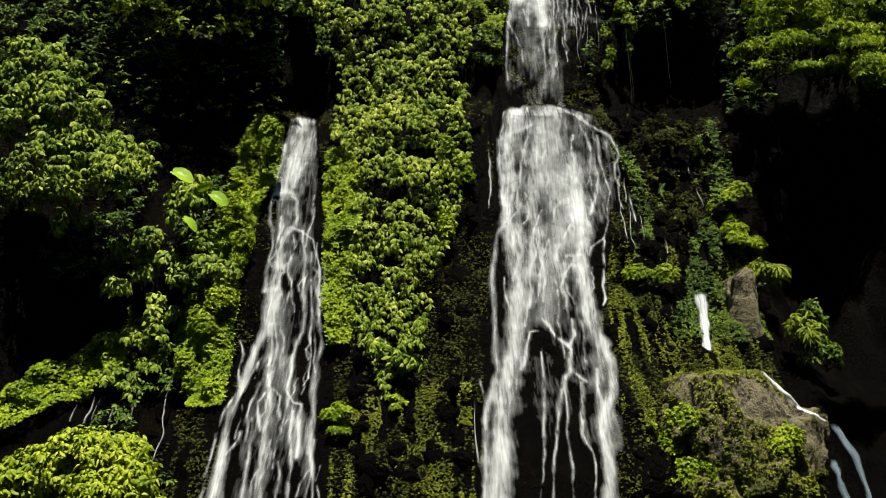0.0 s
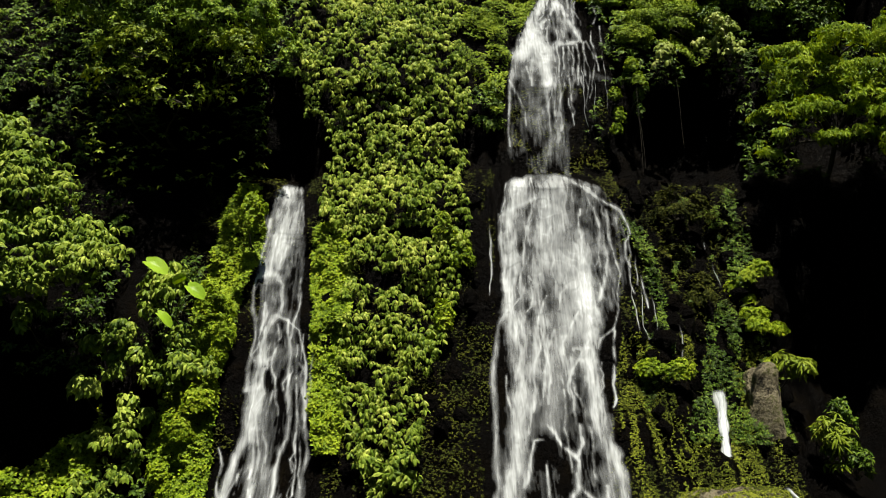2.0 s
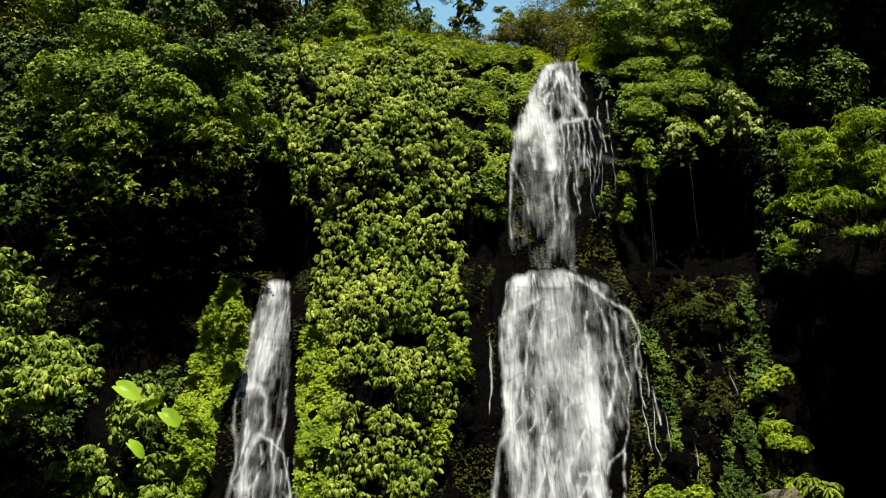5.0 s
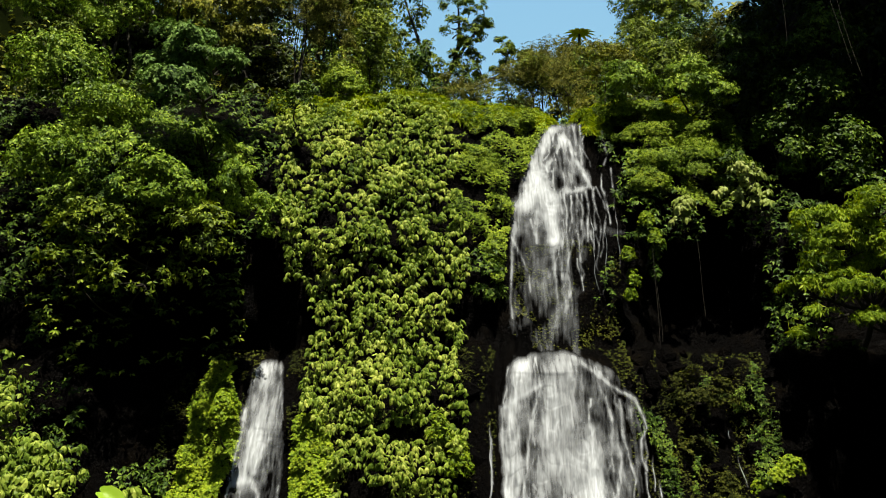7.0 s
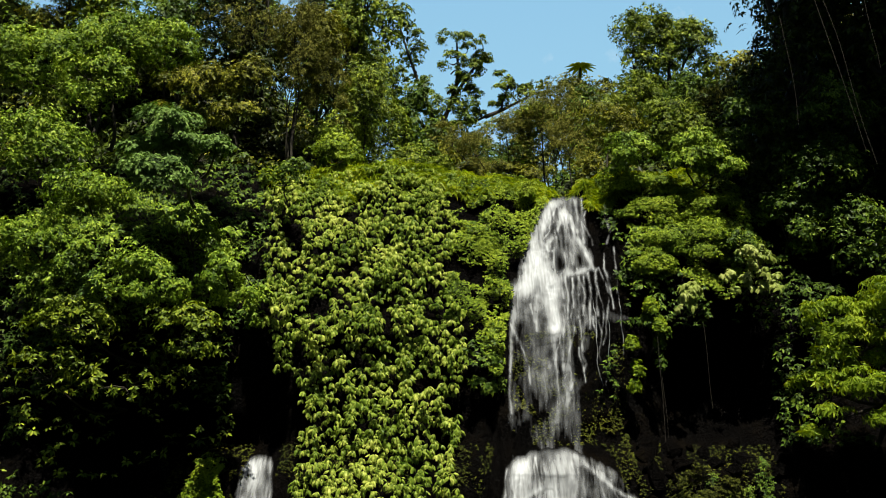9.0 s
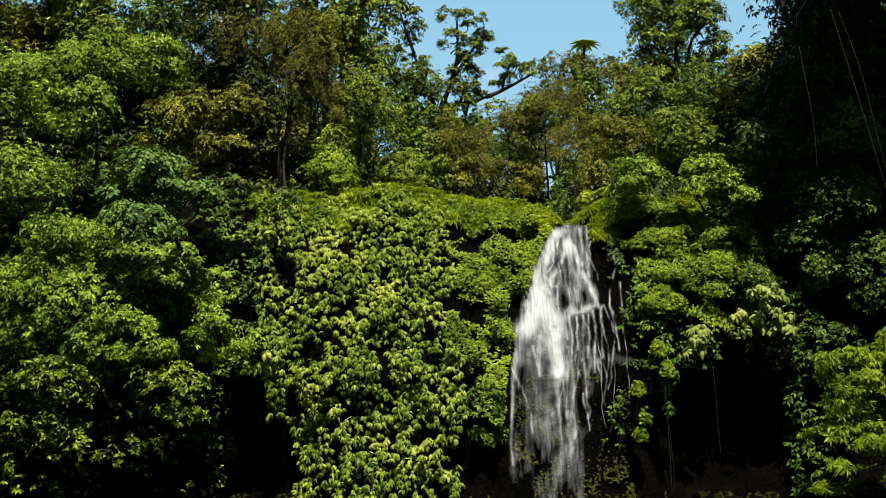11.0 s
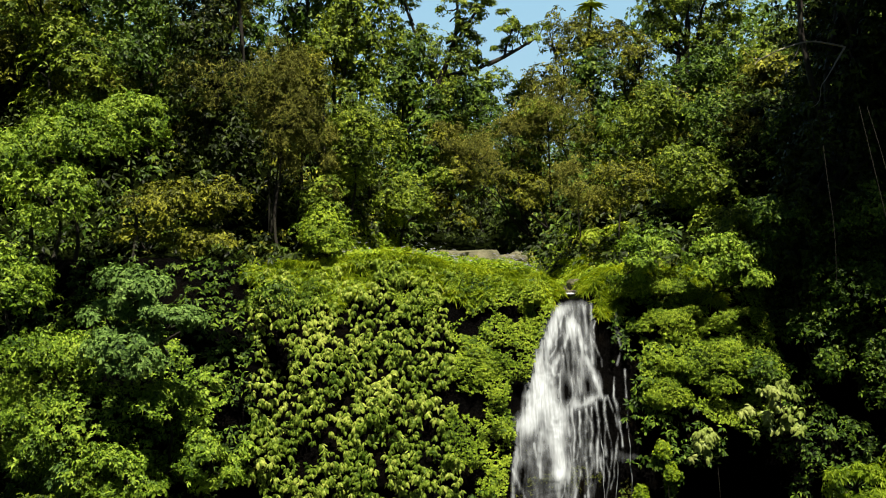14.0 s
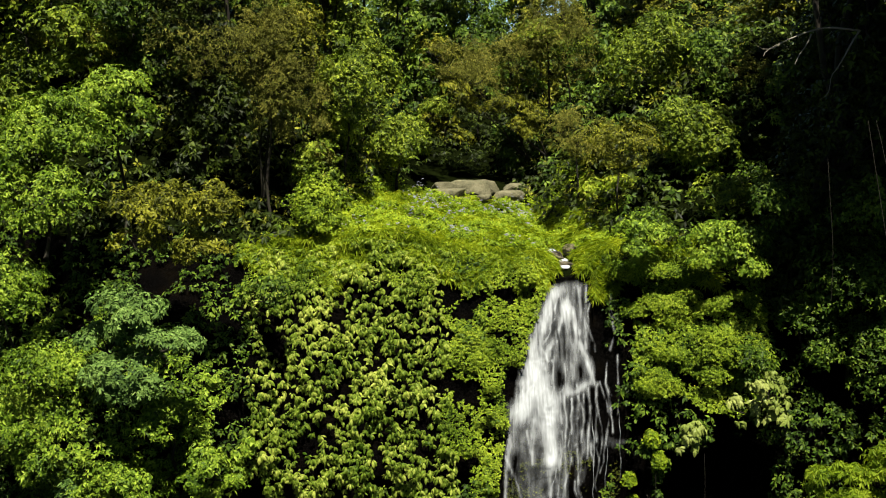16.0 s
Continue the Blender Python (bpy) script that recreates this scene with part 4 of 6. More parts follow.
# streaks in the lighter moss copy, coloured as if the sun lit them
cover("sun_tinted_rock_moss", "turf", "olive moss, sunlight put into its colour, in upright streaks on the wet rock", "moss", lambda x, z: off_water(x, z, 0.1) & ~in_curtain(x, z) & (fbm(x * 2.2, z * 0.35, 0, 57, 3) > np.where(x < 1.6, 0.52, 0.56)) & (((x > -4.5) & (x < 1.2) & (z < 9.5)) | ((x > 7.4) & (x < 15) & (z < 17))), -5, 15, 2, 17, 0.15, 1.1, 1.0, 0.2, gap=0.3, seed=12)


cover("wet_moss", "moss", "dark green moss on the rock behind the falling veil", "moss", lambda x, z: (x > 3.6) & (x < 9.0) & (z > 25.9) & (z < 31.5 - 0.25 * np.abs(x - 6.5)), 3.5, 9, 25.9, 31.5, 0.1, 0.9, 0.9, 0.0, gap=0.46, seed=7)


def cover_top(name, species, label, category, inside, x0, x1, y0, y1, height, fill=1.0, scale=1.0, gap=0.36, seed=0, up=0.9, lump=0.6):
    """Foliage that clothes the land above the cliff."""
    sp = SPECIES[species][4] * scale
    n = int((x1 - x0) * (y1 - y0) / sp ** 2 * fill * 2.0)
    x, y = rng.uniform(x0, x1, n), rng.uniform(y0, y1, n)
    keep = (y > cliff_y(x, crest(x)) - 0.15) & inside(x, y) & (np.abs(x) < 13 + 0.42 * (y - 20))
    lum = fbm(x * lump, y * lump, 0, 141 + seed, 3)
    keep &= lum > gap
    steep = np.hypot(top_z(x + 0.3, y) - top_z(x - 0.3, y), top_z(x, y + 0.3) - top_z(x, y - 0.3)) / 0.6
    keep &= rng.random(n) < np.sqrt(1 + steep ** 2) / 2.4 * np.interp(y, [70, 100], [1, 0.6])
    x, y, lum = x[keep], y[keep], lum[keep]
    z = top_z(x, y) + height * np.clip((lum - gap) * 2.6, 0, 1.3) * rng.uniform(0.25, 1, len(x)) ** 0.5
    out = np.tile(np.array([0.0, -0.6, 0.6]), (len(x), 1)) + rng.normal(0, 0.35, (len(x), 3))
    me = mesh_of(name, *sprigs(np.stack([x, y, z], 1), unit(out), species, scale, up), smooth=False)
    return tagged(part(name, me, LEAF[species], None), label, category, kind="stuff")


def valley(x, y):
    return np.abs(x - 3.5 - 1.5 * np.sin(y * 0.07)) - np.interp(y, [50, 62, 74, 85, 110], [9.0, 6.5, 3.0, 4.0, 8.0])


def on_stream(x, y):
    return np.abs(x - stream_x(y)) < 0.5


def stream_x(y):
    return np.interp(y, [55, 57.5, 60, 65, 70, 76], [6.9, 6.9, 7.0, 5.2, 3.4, 3.6])


cover_top("meadow_grass", "grass", "lush green grass along the cliff edge", "grass", lambda x, y: (valley(x, y) < 1.0) & (y < 71) & ~on_stream(x, y), -9, 16, 54, 72, 0.35, 1.0, 1.0, 0.2, 1, 2.5)
cover_top("edge_grass", "grass", "grass hanging over the cliff edge", "grass", lambda x, y: (y < cliff_y(x, crest(x)) + 1.2) & ~on_stream(x, y), -8, 17, 54, 60, 0.45, 2.0, 0.9, 0.15, 2, 1.2)
cover_top("meadow_flowers", "flower", "pale lilac flower heads in the grass", "flowers", lambda x, y: (valley(x, y) < -0.5) & (y < 70) & (x < 6.2) & (fbm(x * 0.35, y * 0.35, 0, 9) > 0.5), -6, 8, 57, 72, 1.1, 0.9, 1.0, 0.35, 3, 2.0)
cover_top("ground_cover", "small", "bright low ground cover on the meadow", "ground cover", lambda x, y: (valley(x, y) < 2.5) & (y < 72) & ~on_stream(x, y), -10, 17, 54, 72, 0.45, 1.3, 1.15, 0.2, 4, 0.9, 1.4)
cover_top("brushwood", "dark", "dense deep green brush on the wooded slopes", "brushwood", lambda x, y: (valley(x, y) > 0.4) & (fbm(x * 0.2, y * 0.2, 0, 12) < 0.53), -42, 44, 44, 105, 1.8, 0.5, 1.6, 0.3, 5)
cover_top("olive_brush", "yellow", "olive brush on the wooded slopes", "brushwood", lambda x, y: (valley(x, y) > 0.4) & (fbm(x * 0.2, y * 0.2, 0, 12) > 0.5), -42, 44, 44, 105, 1.8, 0.5, 1.5, 0.3, 6)
# near-black leaves colour in the shade under the brush and in the ravine
cover_top("understory", "gloom", "understory in shade-dark leaf colour closing the ground of the wooded slopes", "understory", lambda x, y: (valley(x, y) > 0.2) & (y < 80), -26, 28, 50, 80, 0.7, 1.0, 2.0, 0.0, 8)
cover_top("back_brush", "gloom", "shade-coloured brush closing the ravine behind the meadow", "brushwood", lambda x, y: (valley(x, y) < 0.8) & (y > 77), -12, 20, 77, 104, 2.0, 1.0, 1.5, 0.3, 7)

cover_top("far_woods", "dark", "deep green woods on the land behind", "woods", lambda x, y: y > 98, -62, 66, 98, 150, 4.0, 1.0, 3.4, 0.1, 9, 0.9, 0.25)


# ---- woods above the cliff ----
def wood_tree(x, y, top, width, species, label, lobes=5, scale=1.3, lean=0.0, fill=1.35, low=0.17):
    ground_z = float(top_z(x, y))
    scale = scale * (1.0 if y < 70 else 1.55)
    h = top - ground_z
    ls = []
    for k in range(lobes):
        t = low + (0.92 - low) * k / max(lobes - 1, 1)
        r = width * rng.uniform(0.55, 0.85) * (1.1 - 0.45 * abs(t - 0.6))
        a = rng.uniform(0, 6.28)
        q = width * 0.45 * (1 - t * 0.5)
        ls.append((x + lean * t + q * math.cos(a), y + 0.7 * q * math.sin(a), ground_z + h * t - r * 0.2, r, r * 0.9, max(h * 0.19, r * 0.7)))
    names = dict(medium="leafy_tree", dark="dark_tree", yellow="olive_tree", blue="blue_green_tree", dry="dry_tree", feather="feathery_tree", gloom="dark_tree")
    return plant(names[species], species, label, "tree", *ls, root=(x, y, ground_z - 0.1), trunk=0.092 + 0.007 * h, scale=scale, fill=fill)


MID, OLIVE, DIM = "mid-green tree in the woods above the cliff", "olive-tinted tree in the woods above the cliff", "deep green tree in the woods above the cliff, shade in its colour"
for x, y, top, w, sp in ((-5.2, 67, 57, 2.4, "medium"), (-8.5, 70, 61, 3.0, "dark"), (-12, 66, 59, 3.2, "dry"), (-16, 64, 57, 3.2, "dark"), (-20.5, 62, 56, 3.2, "medium"), (-24, 66, 61, 3.5, "yellow"),
                         (-19, 72, 64, 3.6, "dark"), (-13.5, 76, 65, 3.6, "dark"), (-8.5, 80, 66, 3.6, "dark"), (-5.0, 84, 64, 3.0, "medium"), (-26, 78, 68, 4.2, "dark")):
    wood_tree(x, y, top, w, sp, {"medium": MID, "yellow": OLIVE, "dark": DIM, "dry": "half-dry tree with brownish hanging foliage above the cliff"}[sp])
for x, y, top, w, sp in ((-2.5, 92, 60, 2.6, "dark"), (4.0, 96, 57, 2.8, "dark"), (0.8, 101, 57, 2.8, "medium"), (7.5, 102, 58, 3.0, "dark"), (-3.2, 104, 61, 3.2, "medium"), (1.6, 107, 60, 3.2, "dark"), (8.5, 92, 57.5, 3.0, "yellow"), (12.5, 90, 58.5, 2.8, "dark"), (17.5, 96, 62, 3.0, "yellow"), (22, 88, 58, 3.4, "dark"), (27.5, 90, 60, 3.6, "medium"), (33, 86, 63, 4, "dark"), (5.4, 107, 60.0, 2.6, "dark"), (8.4, 105, 59.5, 2.4, "yellow"), (12.2, 106, 65.4, 2.4, "yellow"), (15.2, 107, 66.6, 2.8, "medium"), (18.8, 104, 65.8, 2.8, "dark"), (-3.4, 108, 65.0, 3.0, "dark"), (0.2, 109, 64.5, 2.6, "medium"), (3.4, 108, 63.5, 2.2, "dark"),
                         (12.5, 78, 51, 2.6, "dark"), (17.5, 72, 51, 2.6, "dark"), (22, 74, 54, 3.0, "yellow"), (21, 64, 50, 2.8, "dark"), (26, 68, 56, 3.4, "dark"), (1.0, 84, 51.5, 2.4, "yellow"), (-0.6, 89, 56, 2.6, "dark"), (6.5, 80, 50, 2.4, "dark"), (-1.5, 79, 50, 2.2, "dark")):
    wood_tree(x, y, top, w, sp, {"medium": MID, "yellow": OLIVE, "dark": DIM, "dry": "half-dry tree with brownish hanging foliage above the cliff"}[sp])
# fills a dark hollow; its shade is in the leaf colour
wood_tree(-11.0, 59.5, 62, 2.6, "gloom", "tall shade-coloured tree standing for the dark hollow above the side waterfall", 8, 1.5, low=0.1, fill=1.3)
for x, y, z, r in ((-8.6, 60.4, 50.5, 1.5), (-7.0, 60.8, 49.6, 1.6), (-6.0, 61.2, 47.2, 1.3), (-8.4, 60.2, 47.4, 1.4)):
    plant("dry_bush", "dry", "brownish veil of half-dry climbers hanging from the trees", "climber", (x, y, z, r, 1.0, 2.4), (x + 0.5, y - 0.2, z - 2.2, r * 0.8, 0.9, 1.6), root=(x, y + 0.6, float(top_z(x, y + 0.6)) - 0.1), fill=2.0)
# tall dense trees above the gorge's dark side, shade put into their leaf colour
SHADE = "tall dense tree with shade-coloured leaves overhanging the dark side of the gorge"
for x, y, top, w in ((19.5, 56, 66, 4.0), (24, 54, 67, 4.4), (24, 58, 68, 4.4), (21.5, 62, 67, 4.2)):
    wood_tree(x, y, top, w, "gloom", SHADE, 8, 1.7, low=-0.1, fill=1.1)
# leaning crowns out of view, placed to throw shade on the right wall
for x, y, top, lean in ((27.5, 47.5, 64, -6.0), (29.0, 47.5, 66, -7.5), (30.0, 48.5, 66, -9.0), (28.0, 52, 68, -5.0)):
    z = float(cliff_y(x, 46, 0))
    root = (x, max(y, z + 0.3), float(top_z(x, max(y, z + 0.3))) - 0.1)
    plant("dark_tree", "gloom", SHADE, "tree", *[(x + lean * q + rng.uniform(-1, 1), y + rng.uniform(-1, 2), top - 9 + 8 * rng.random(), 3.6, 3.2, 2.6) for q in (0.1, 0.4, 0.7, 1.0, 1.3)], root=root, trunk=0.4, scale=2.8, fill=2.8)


# unseen tree, added to cast shade on the right-hand rock
plant("dark_tree", "gloom", "unseen shade-coloured tree added on the side wall to shade the rock", "tree", (18.6, 37.2, 25.4, 1.8, 2.2, 1.0), (20.8, 37.6, 26.0, 2.2, 2.4, 1.2), (23.2, 37.4, 26.6, 2.2, 2.4, 1.3), root=(27.5, float(cliff_y(27.5, 25, 0)), 25.0), trunk=0.25, scale=1.8, fill=2.4)


def limb_tree(at, limbs, label, trunk_top, r, lobes):
    """An old tree whose bare crooked limbs show against the sky."""
    ob = thing("mossy_tree", at, label, "tree")
    pieces = [limb(at, trunk_top, r, r * 0.75, 0.05, 9)]
    tufts = []
    for a, b, ra in limbs:
        pieces.append(limb(a, b, ra, ra * 0.35, 0.07, 9))
        for _ in range(7):
            t = rng.uniform(0.3, 1.0)
            s = np.array(a) + (np.array(b) - np.array(a)) * t
            e = s + rng.normal(0, 0.8, 3) + np.array([0, 0, 0.9])
            pieces.append(limb(s, e, ra * 0.3, 0.03, 0.14, 6))
            tufts.append(e)
    part("trunk", mesh_of("trunk", *joined(pieces)), BARK, ob, "dark crooked mossy trunk and limbs")
    leaf = [sprigs(*shell((*e, 0.85, 0.8, 0.6), 0.3, 1.6)[:2], "dark", 1.25) for e in tufts]
    for l in lobes:
        leaf.append(sprigs(*shell(l, 0.36, 1.2)[:2], "dark", 1.4))
    part("crown", mesh_of("crown", *joined(leaf), smooth=False), LEAF["medium"], ob)
    return ob


limb_tree((-0.6, 95, 46.5), [((0, 95, 57), (-3.6, 94, 67), 0.24), ((0.2, 95, 57), (1.8, 95, 66), 0.26), ((0.3, 95, 57.5), (4.6, 96, 65.5), 0.26), ((1.0, 96, 58), (4.6, 98, 59.6), 0.32), ((4.6, 98, 59.6), (9.2, 99, 62.3), 0.24), ((6.2, 98.5, 60.3), (7.2, 98.5, 63.6), 0.15), ((-0.2, 95, 56), (-5.5, 95, 62), 0.22)],
          "old mossy tree with crooked limbs against the sky", (0.2, 95, 57.5), 0.75, [(-2.5, 95, 65, 1.8, 1.4, 1.6), (-4.8, 95, 62, 2.2, 1.6, 2.4), (1.5, 95.5, 60, 1.8, 1.4, 1.8), (4.2, 96, 64.6, 1.3, 1.0, 1.0), (-1.0, 94.5, 60.5, 1.8, 1.4, 2.2), (1.2, 95, 64, 1.5, 1.2, 1.3), (-4.5, 95, 57.5, 2.2, 1.6, 2.4), (0.8, 94.5, 56.2, 1.5, 1.2, 1.5), (-0.3, 94.6, 57.5, 1.7, 1.2, 2.0), (8.6, 98.8, 62.4, 1.3, 1, 1.0), (6.9, 98.5, 63.4, 0.9, 0.8, 0.7), (2.6, 95, 62, 1.2, 1, 1.4), (2.4, 95, 58.6, 1.9, 1.4, 1.8), (-2.6, 94.6, 60, 2, 1.4, 2.4), (5.6, 98, 58.2, 2.0, 1.4, 1.4), (-2.2, 94.8, 55.8, 2, 1.4, 2), (1.2, 95, 66.2, 1.5, 1.2, 1.3), (3.0, 95.4, 66.8, 1.3, 1.1, 1.0), (3.4, 95.8, 63.4, 1.3, 1.1, 1.2)])

plant("round_crowned_tree", "medium", "tall dense round-crowned tree against the sky", "tree", (20.3, 97, 68.3, 3.0, 2.4, 3.0), (24.8, 97, 66.8, 2.6, 2.4, 2.8), (19.6, 97, 64.6, 2.2, 2.0, 2.0), (22.6, 97, 65.2, 2.2, 2, 2.2), (26.3, 97, 64.4, 1.8, 1.8, 1.8), (22.4, 97, 68, 1.8, 1.8, 1.8), (20.8, 97, 61.6, 2.2, 1.8, 2.0), (24.6, 97, 61.4, 2.4, 1.8, 2.2), root=(22.4, 97, float(top_z(22.4, 97)) - 0.1), trunk=0.28, scale=1.6, fill=1.7)
plant("olive_bush", "yellow", "olive bush crowded round a tree fern", "bush", (12.9, 98.3, 61.8, 2.0, 1.6, 2.4), (15.6, 98.3, 62.2, 1.9, 1.5, 2.2), (14.2, 97.6, 60.4, 2.2, 1.6, 2.4), scale=1.7)
# tree fern with a crown of fronds
fern_at = (14.0, 99.0, float(top_z(14, 99)))
tree_fern = thing("tree_fern", fern_at, "slender tree fern with a rosette of pale fronds", "tree fern")
part("trunk", mesh_of("trunk", *limb(fern_at, (14.2, 99, 65.2), 0.16, 0.1, 0.02)), BARK, tree_fern)
for k in range(13):
    a = k / 13 * 6.283
    ln = rng.uniform(1.3, 1.7)
    way = np.array([[math.cos(a), math.sin(a), 0.35]])
    me = mesh_of("frond", *leaf_arrays(np.array([[14.2, 99.0, 65.2]]), way, np.array([[0.0, 0.0, 1.0]]), np.array([ln]), 0.3, 0.45), smooth=False)
    part("frond", me, LEAF["fern"], tree_fern)


# ---- rocks ----
def rock(name, at, radii, material, label, rough=0.28, freq=0.6, level=4, seed=0, square=1.0):
    bm = bmesh.new()
    bmesh.ops.create_icosphere(bm, subdivisions=level, radius=1)
    co = np.array([v.co[:] for v in bm.verts])
    r = np.array(radii)
    p = np.sign(co) * np.abs(co) ** square * r
    n = fbm(p[:, 0] * freq + seed, p[:, 1] * freq, p[:, 2] * freq, 200 + seed, 5) - 0.5
    block = np.abs(vnoise(p[:, 0] * freq * 1.7, p[:, 1] * freq * 1.7, p[:, 2] * freq * 0.8, 300 + seed) - 0.5)
    p = p * (1 + rough * 2.2 * n[:, None] - rough * 1.1 * block[:, None])
    cuts = np.random.default_rng(seed)
    for _ in range(9):       # broken faces
        c = unit(cuts.normal(0, 1, 3) * np.array([1, 1, 0.8]))
        over = np.maximum(p @ c - np.linalg.norm(c * r) * cuts.uniform(0.62, 0.85), 0)
        p = p - 0.9 * over[:, None] * c
    p[:, 2] = np.where(p[:, 2] > r[2] * 0.72, r[2] * 0.72 + (p[:, 2] - r[2] * 0.72) * 0.4, p[:, 2])
    for v, c in zip(bm.verts, p):
        v.co = c
    me = bpy.data.meshes.new(name)
    bm.to_mesh(me)
    bm.free()
    me.polygons.foreach_set("use_smooth", np.full(len(me.polygons), True))
    me.materials.append(material)
    ob = tagged(new(name, me), label, "rock", "rocks of the stream bed" if name == "stream_rock" else "")
    ob.location = at
    return ob


def boulder_point(d):
    """Surface of the great boulder in a direction from its middle."""
    p = d * np.array([4.4, 4.0, 6.0])
    cuts = np.random.default_rng(12)
    for _ in range(22):      # broken faces
        c = unit(cuts.normal(0, 1, 3) + np.array([0, -0.5, 0.35]))
        far = np.linalg.norm(c * np.array([4.4, 4.0, 6.0])) * cuts.uniform(0.76, 0.95)
        p = p - 0.85 * np.maximum(p @ c - far, 0)[:, None] * c
    n = fbm(p[:, 0] * 0.33 + 9, p[:, 1] * 0.33, p[:, 2] * 0.33, 210, 2) - 0.5
    f = fbm(p[:, 0] * 1.1, p[:, 1] * 1.1, p[:, 2] * 1.6, 220, 5) - 0.5
    g = np.abs(fbm(p[:, 0] * 2.6 + 3, p[:, 1] * 2.6, p[:, 2] * 3.2, 225, 4) - 0.5)
    crack = np.exp(-np.abs(fbm(p[:, 0] * 0.45, p[:, 1] * 0.45, p[:, 2] * 0.8, 230, 3) - 0.5) * 45)
    fine_crack = np.exp(-np.abs(fbm(p[:, 0] * 0.9 + 5, p[:, 1] * 0.9, p[:, 2] * 0.7, 231, 3) - 0.5) * 60)
    p = p * (1 + 0.3 * n + 0.24 * f - 0.16 * g - 0.11 * crack - 0.05 * fine_crack)[:, None]
    p[:, 2] = np.where(p[:, 2] > 4.3, 4.3 + (p[:, 2] - 4.3) * 0.45, p[:, 2])
    return p + np.array([12.4, 43.7, 5.3])


bm = bmesh.new()
bmesh.ops.create_icosphere(bm, subdivisions=6, radius=1)
for v, c in zip(bm.verts, boulder_point(np.array([v.co[:] for v in bm.verts]))):
    v.co = c - np.array([12.4, 43.7, 0.0])
bme = bpy.data.meshes.new("boulder")
bm.to_mesh(bme)
bm.free()
bme.polygons.foreach_set("use_smooth", np.full(len(bme.polygons), True))
bme.materials.append(PALE_ROCK)
boulder = tagged(new("boulder", bme), "huge rounded grey boulder with moss on its flank", "rock")
boulder.location = (12.4, 43.7, 0.0)
d = unit(rng.normal(0, 1, (34000, 3)))
mp = boulder_point(d)
ok = (d[:, 1] < 0.25) & (fbm(mp[:, 0] * 0.8, mp[:, 1] * 0.8, mp[:, 2] * 0.6, 240, 3) > 0.35 + 0.05 * (mp[:, 2] - 6.5) + 0.03 * (mp[:, 0] - 12))
mm = mesh_of("boulder_moss", *sprigs(mp[ok] - d[ok] * 0.0 + d[ok] * 0.08, d[ok], "turf", 1.15), smooth=False)
tagged(part("boulder_moss", mm, LEAF["turf"], None), "patchy green moss and seedlings over the boulder", "moss", kind="stuff")


def boulder_y(x, z):
    g = unit(np.random.default_rng(1).normal(0, 1, (30000, 3)) * np.array([1, 0.6, 1]) - np.array([0, 0.6, 0]))
    q = boulder_point(g)
    near = np.hypot(q[:, 0] - x, q[:, 2] - z)
    return float(q[np.argsort(near)[:6], 1].min())


plant("dark_shrub", "dark", "deep green glossy-leaved shrub hanging beside the boulder", "shrub", (17.0, 46.4, 13.0, 0.9, 0.7, 0.9), (17.2, 45.9, 11.9, 1.0, 0.7, 1.0), (17.5, 45.4, 10.7, 0.8, 0.7, 1.0), (16.6, 46.2, 12.2, 0.7, 0.6, 0.8), root=(16.9, 47.6, 13.0), fill=2.2)
plant("creeper", "small", "mossy green cushion over the rock above the boulder", "creeper", (15.9, 47.6, 15.2, 1.1, 0.6, 0.5), (15.0, 47.6, 15.5, 0.7, 0.5, 0.35))
rock("rock_pillar", (14.45, 47.9, 12.0), (0.72, 1.5, 4.2), PALE_ROCK, "upright grey rock pillar beside a trickle", 0.3, 0.8, 5, 5, 0.6)
for k, (px, py, rx, rz) in enumerate(((1.2, 71.5, 1.25, 0.5), (4.9, 71.8, 1.1, 0.55), (2.9, 74.6, 1.7, 0.55), (0.9, 73.8, 0.9, 0.5), (5.6, 74.0, 1.0, 0.6), (3.5, 72.4, 0.6, 0.25), (2.3, 70.8, 0.5, 0.25))):
    rock("stream_rock", (px, py, float(top_z(px, py)) + rz * 0.45), (rx, rx * 0.8, rz), SAND_ROCK, "pale flat rock in the stream bed", 0.32, 1.1, 4, 20 + k, 0.7)
for k, (px, py, rx, rz) in enumerate(((6.5, 59.8, 0.9, 0.4), (7.6, 60.3, 0.8, 0.45), (6.9, 58.4, 0.7, 0.3))):
    rock("stream_rock", (px, py, float(top_z(px, py)) + rz * 0.4), (rx * 0.8, rx * 0.6, rz * 0.8), PALE_ROCK, "dark wet rock at the head of the fall", 0.3, 1.1, 4, 40 + k, 0.75)


# stones standing proud of the wet face
chunk_meshes = []
for s in range(6):
    bm = bmesh.new()
    bmesh.ops.create_icosphere(bm, subdivisions=1, radius=1)
    for v in bm.verts:
        v.co *= 1 + 0.5 * (noise.noise(Vector(v.co) * 1.3 + Vector((s * 7, 0, 0))))
    cm = bpy.data.meshes.new("stone")
    bm.to_mesh(cm)
    bm.free()
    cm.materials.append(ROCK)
    chunk_meshes.append(cm)
made = 0
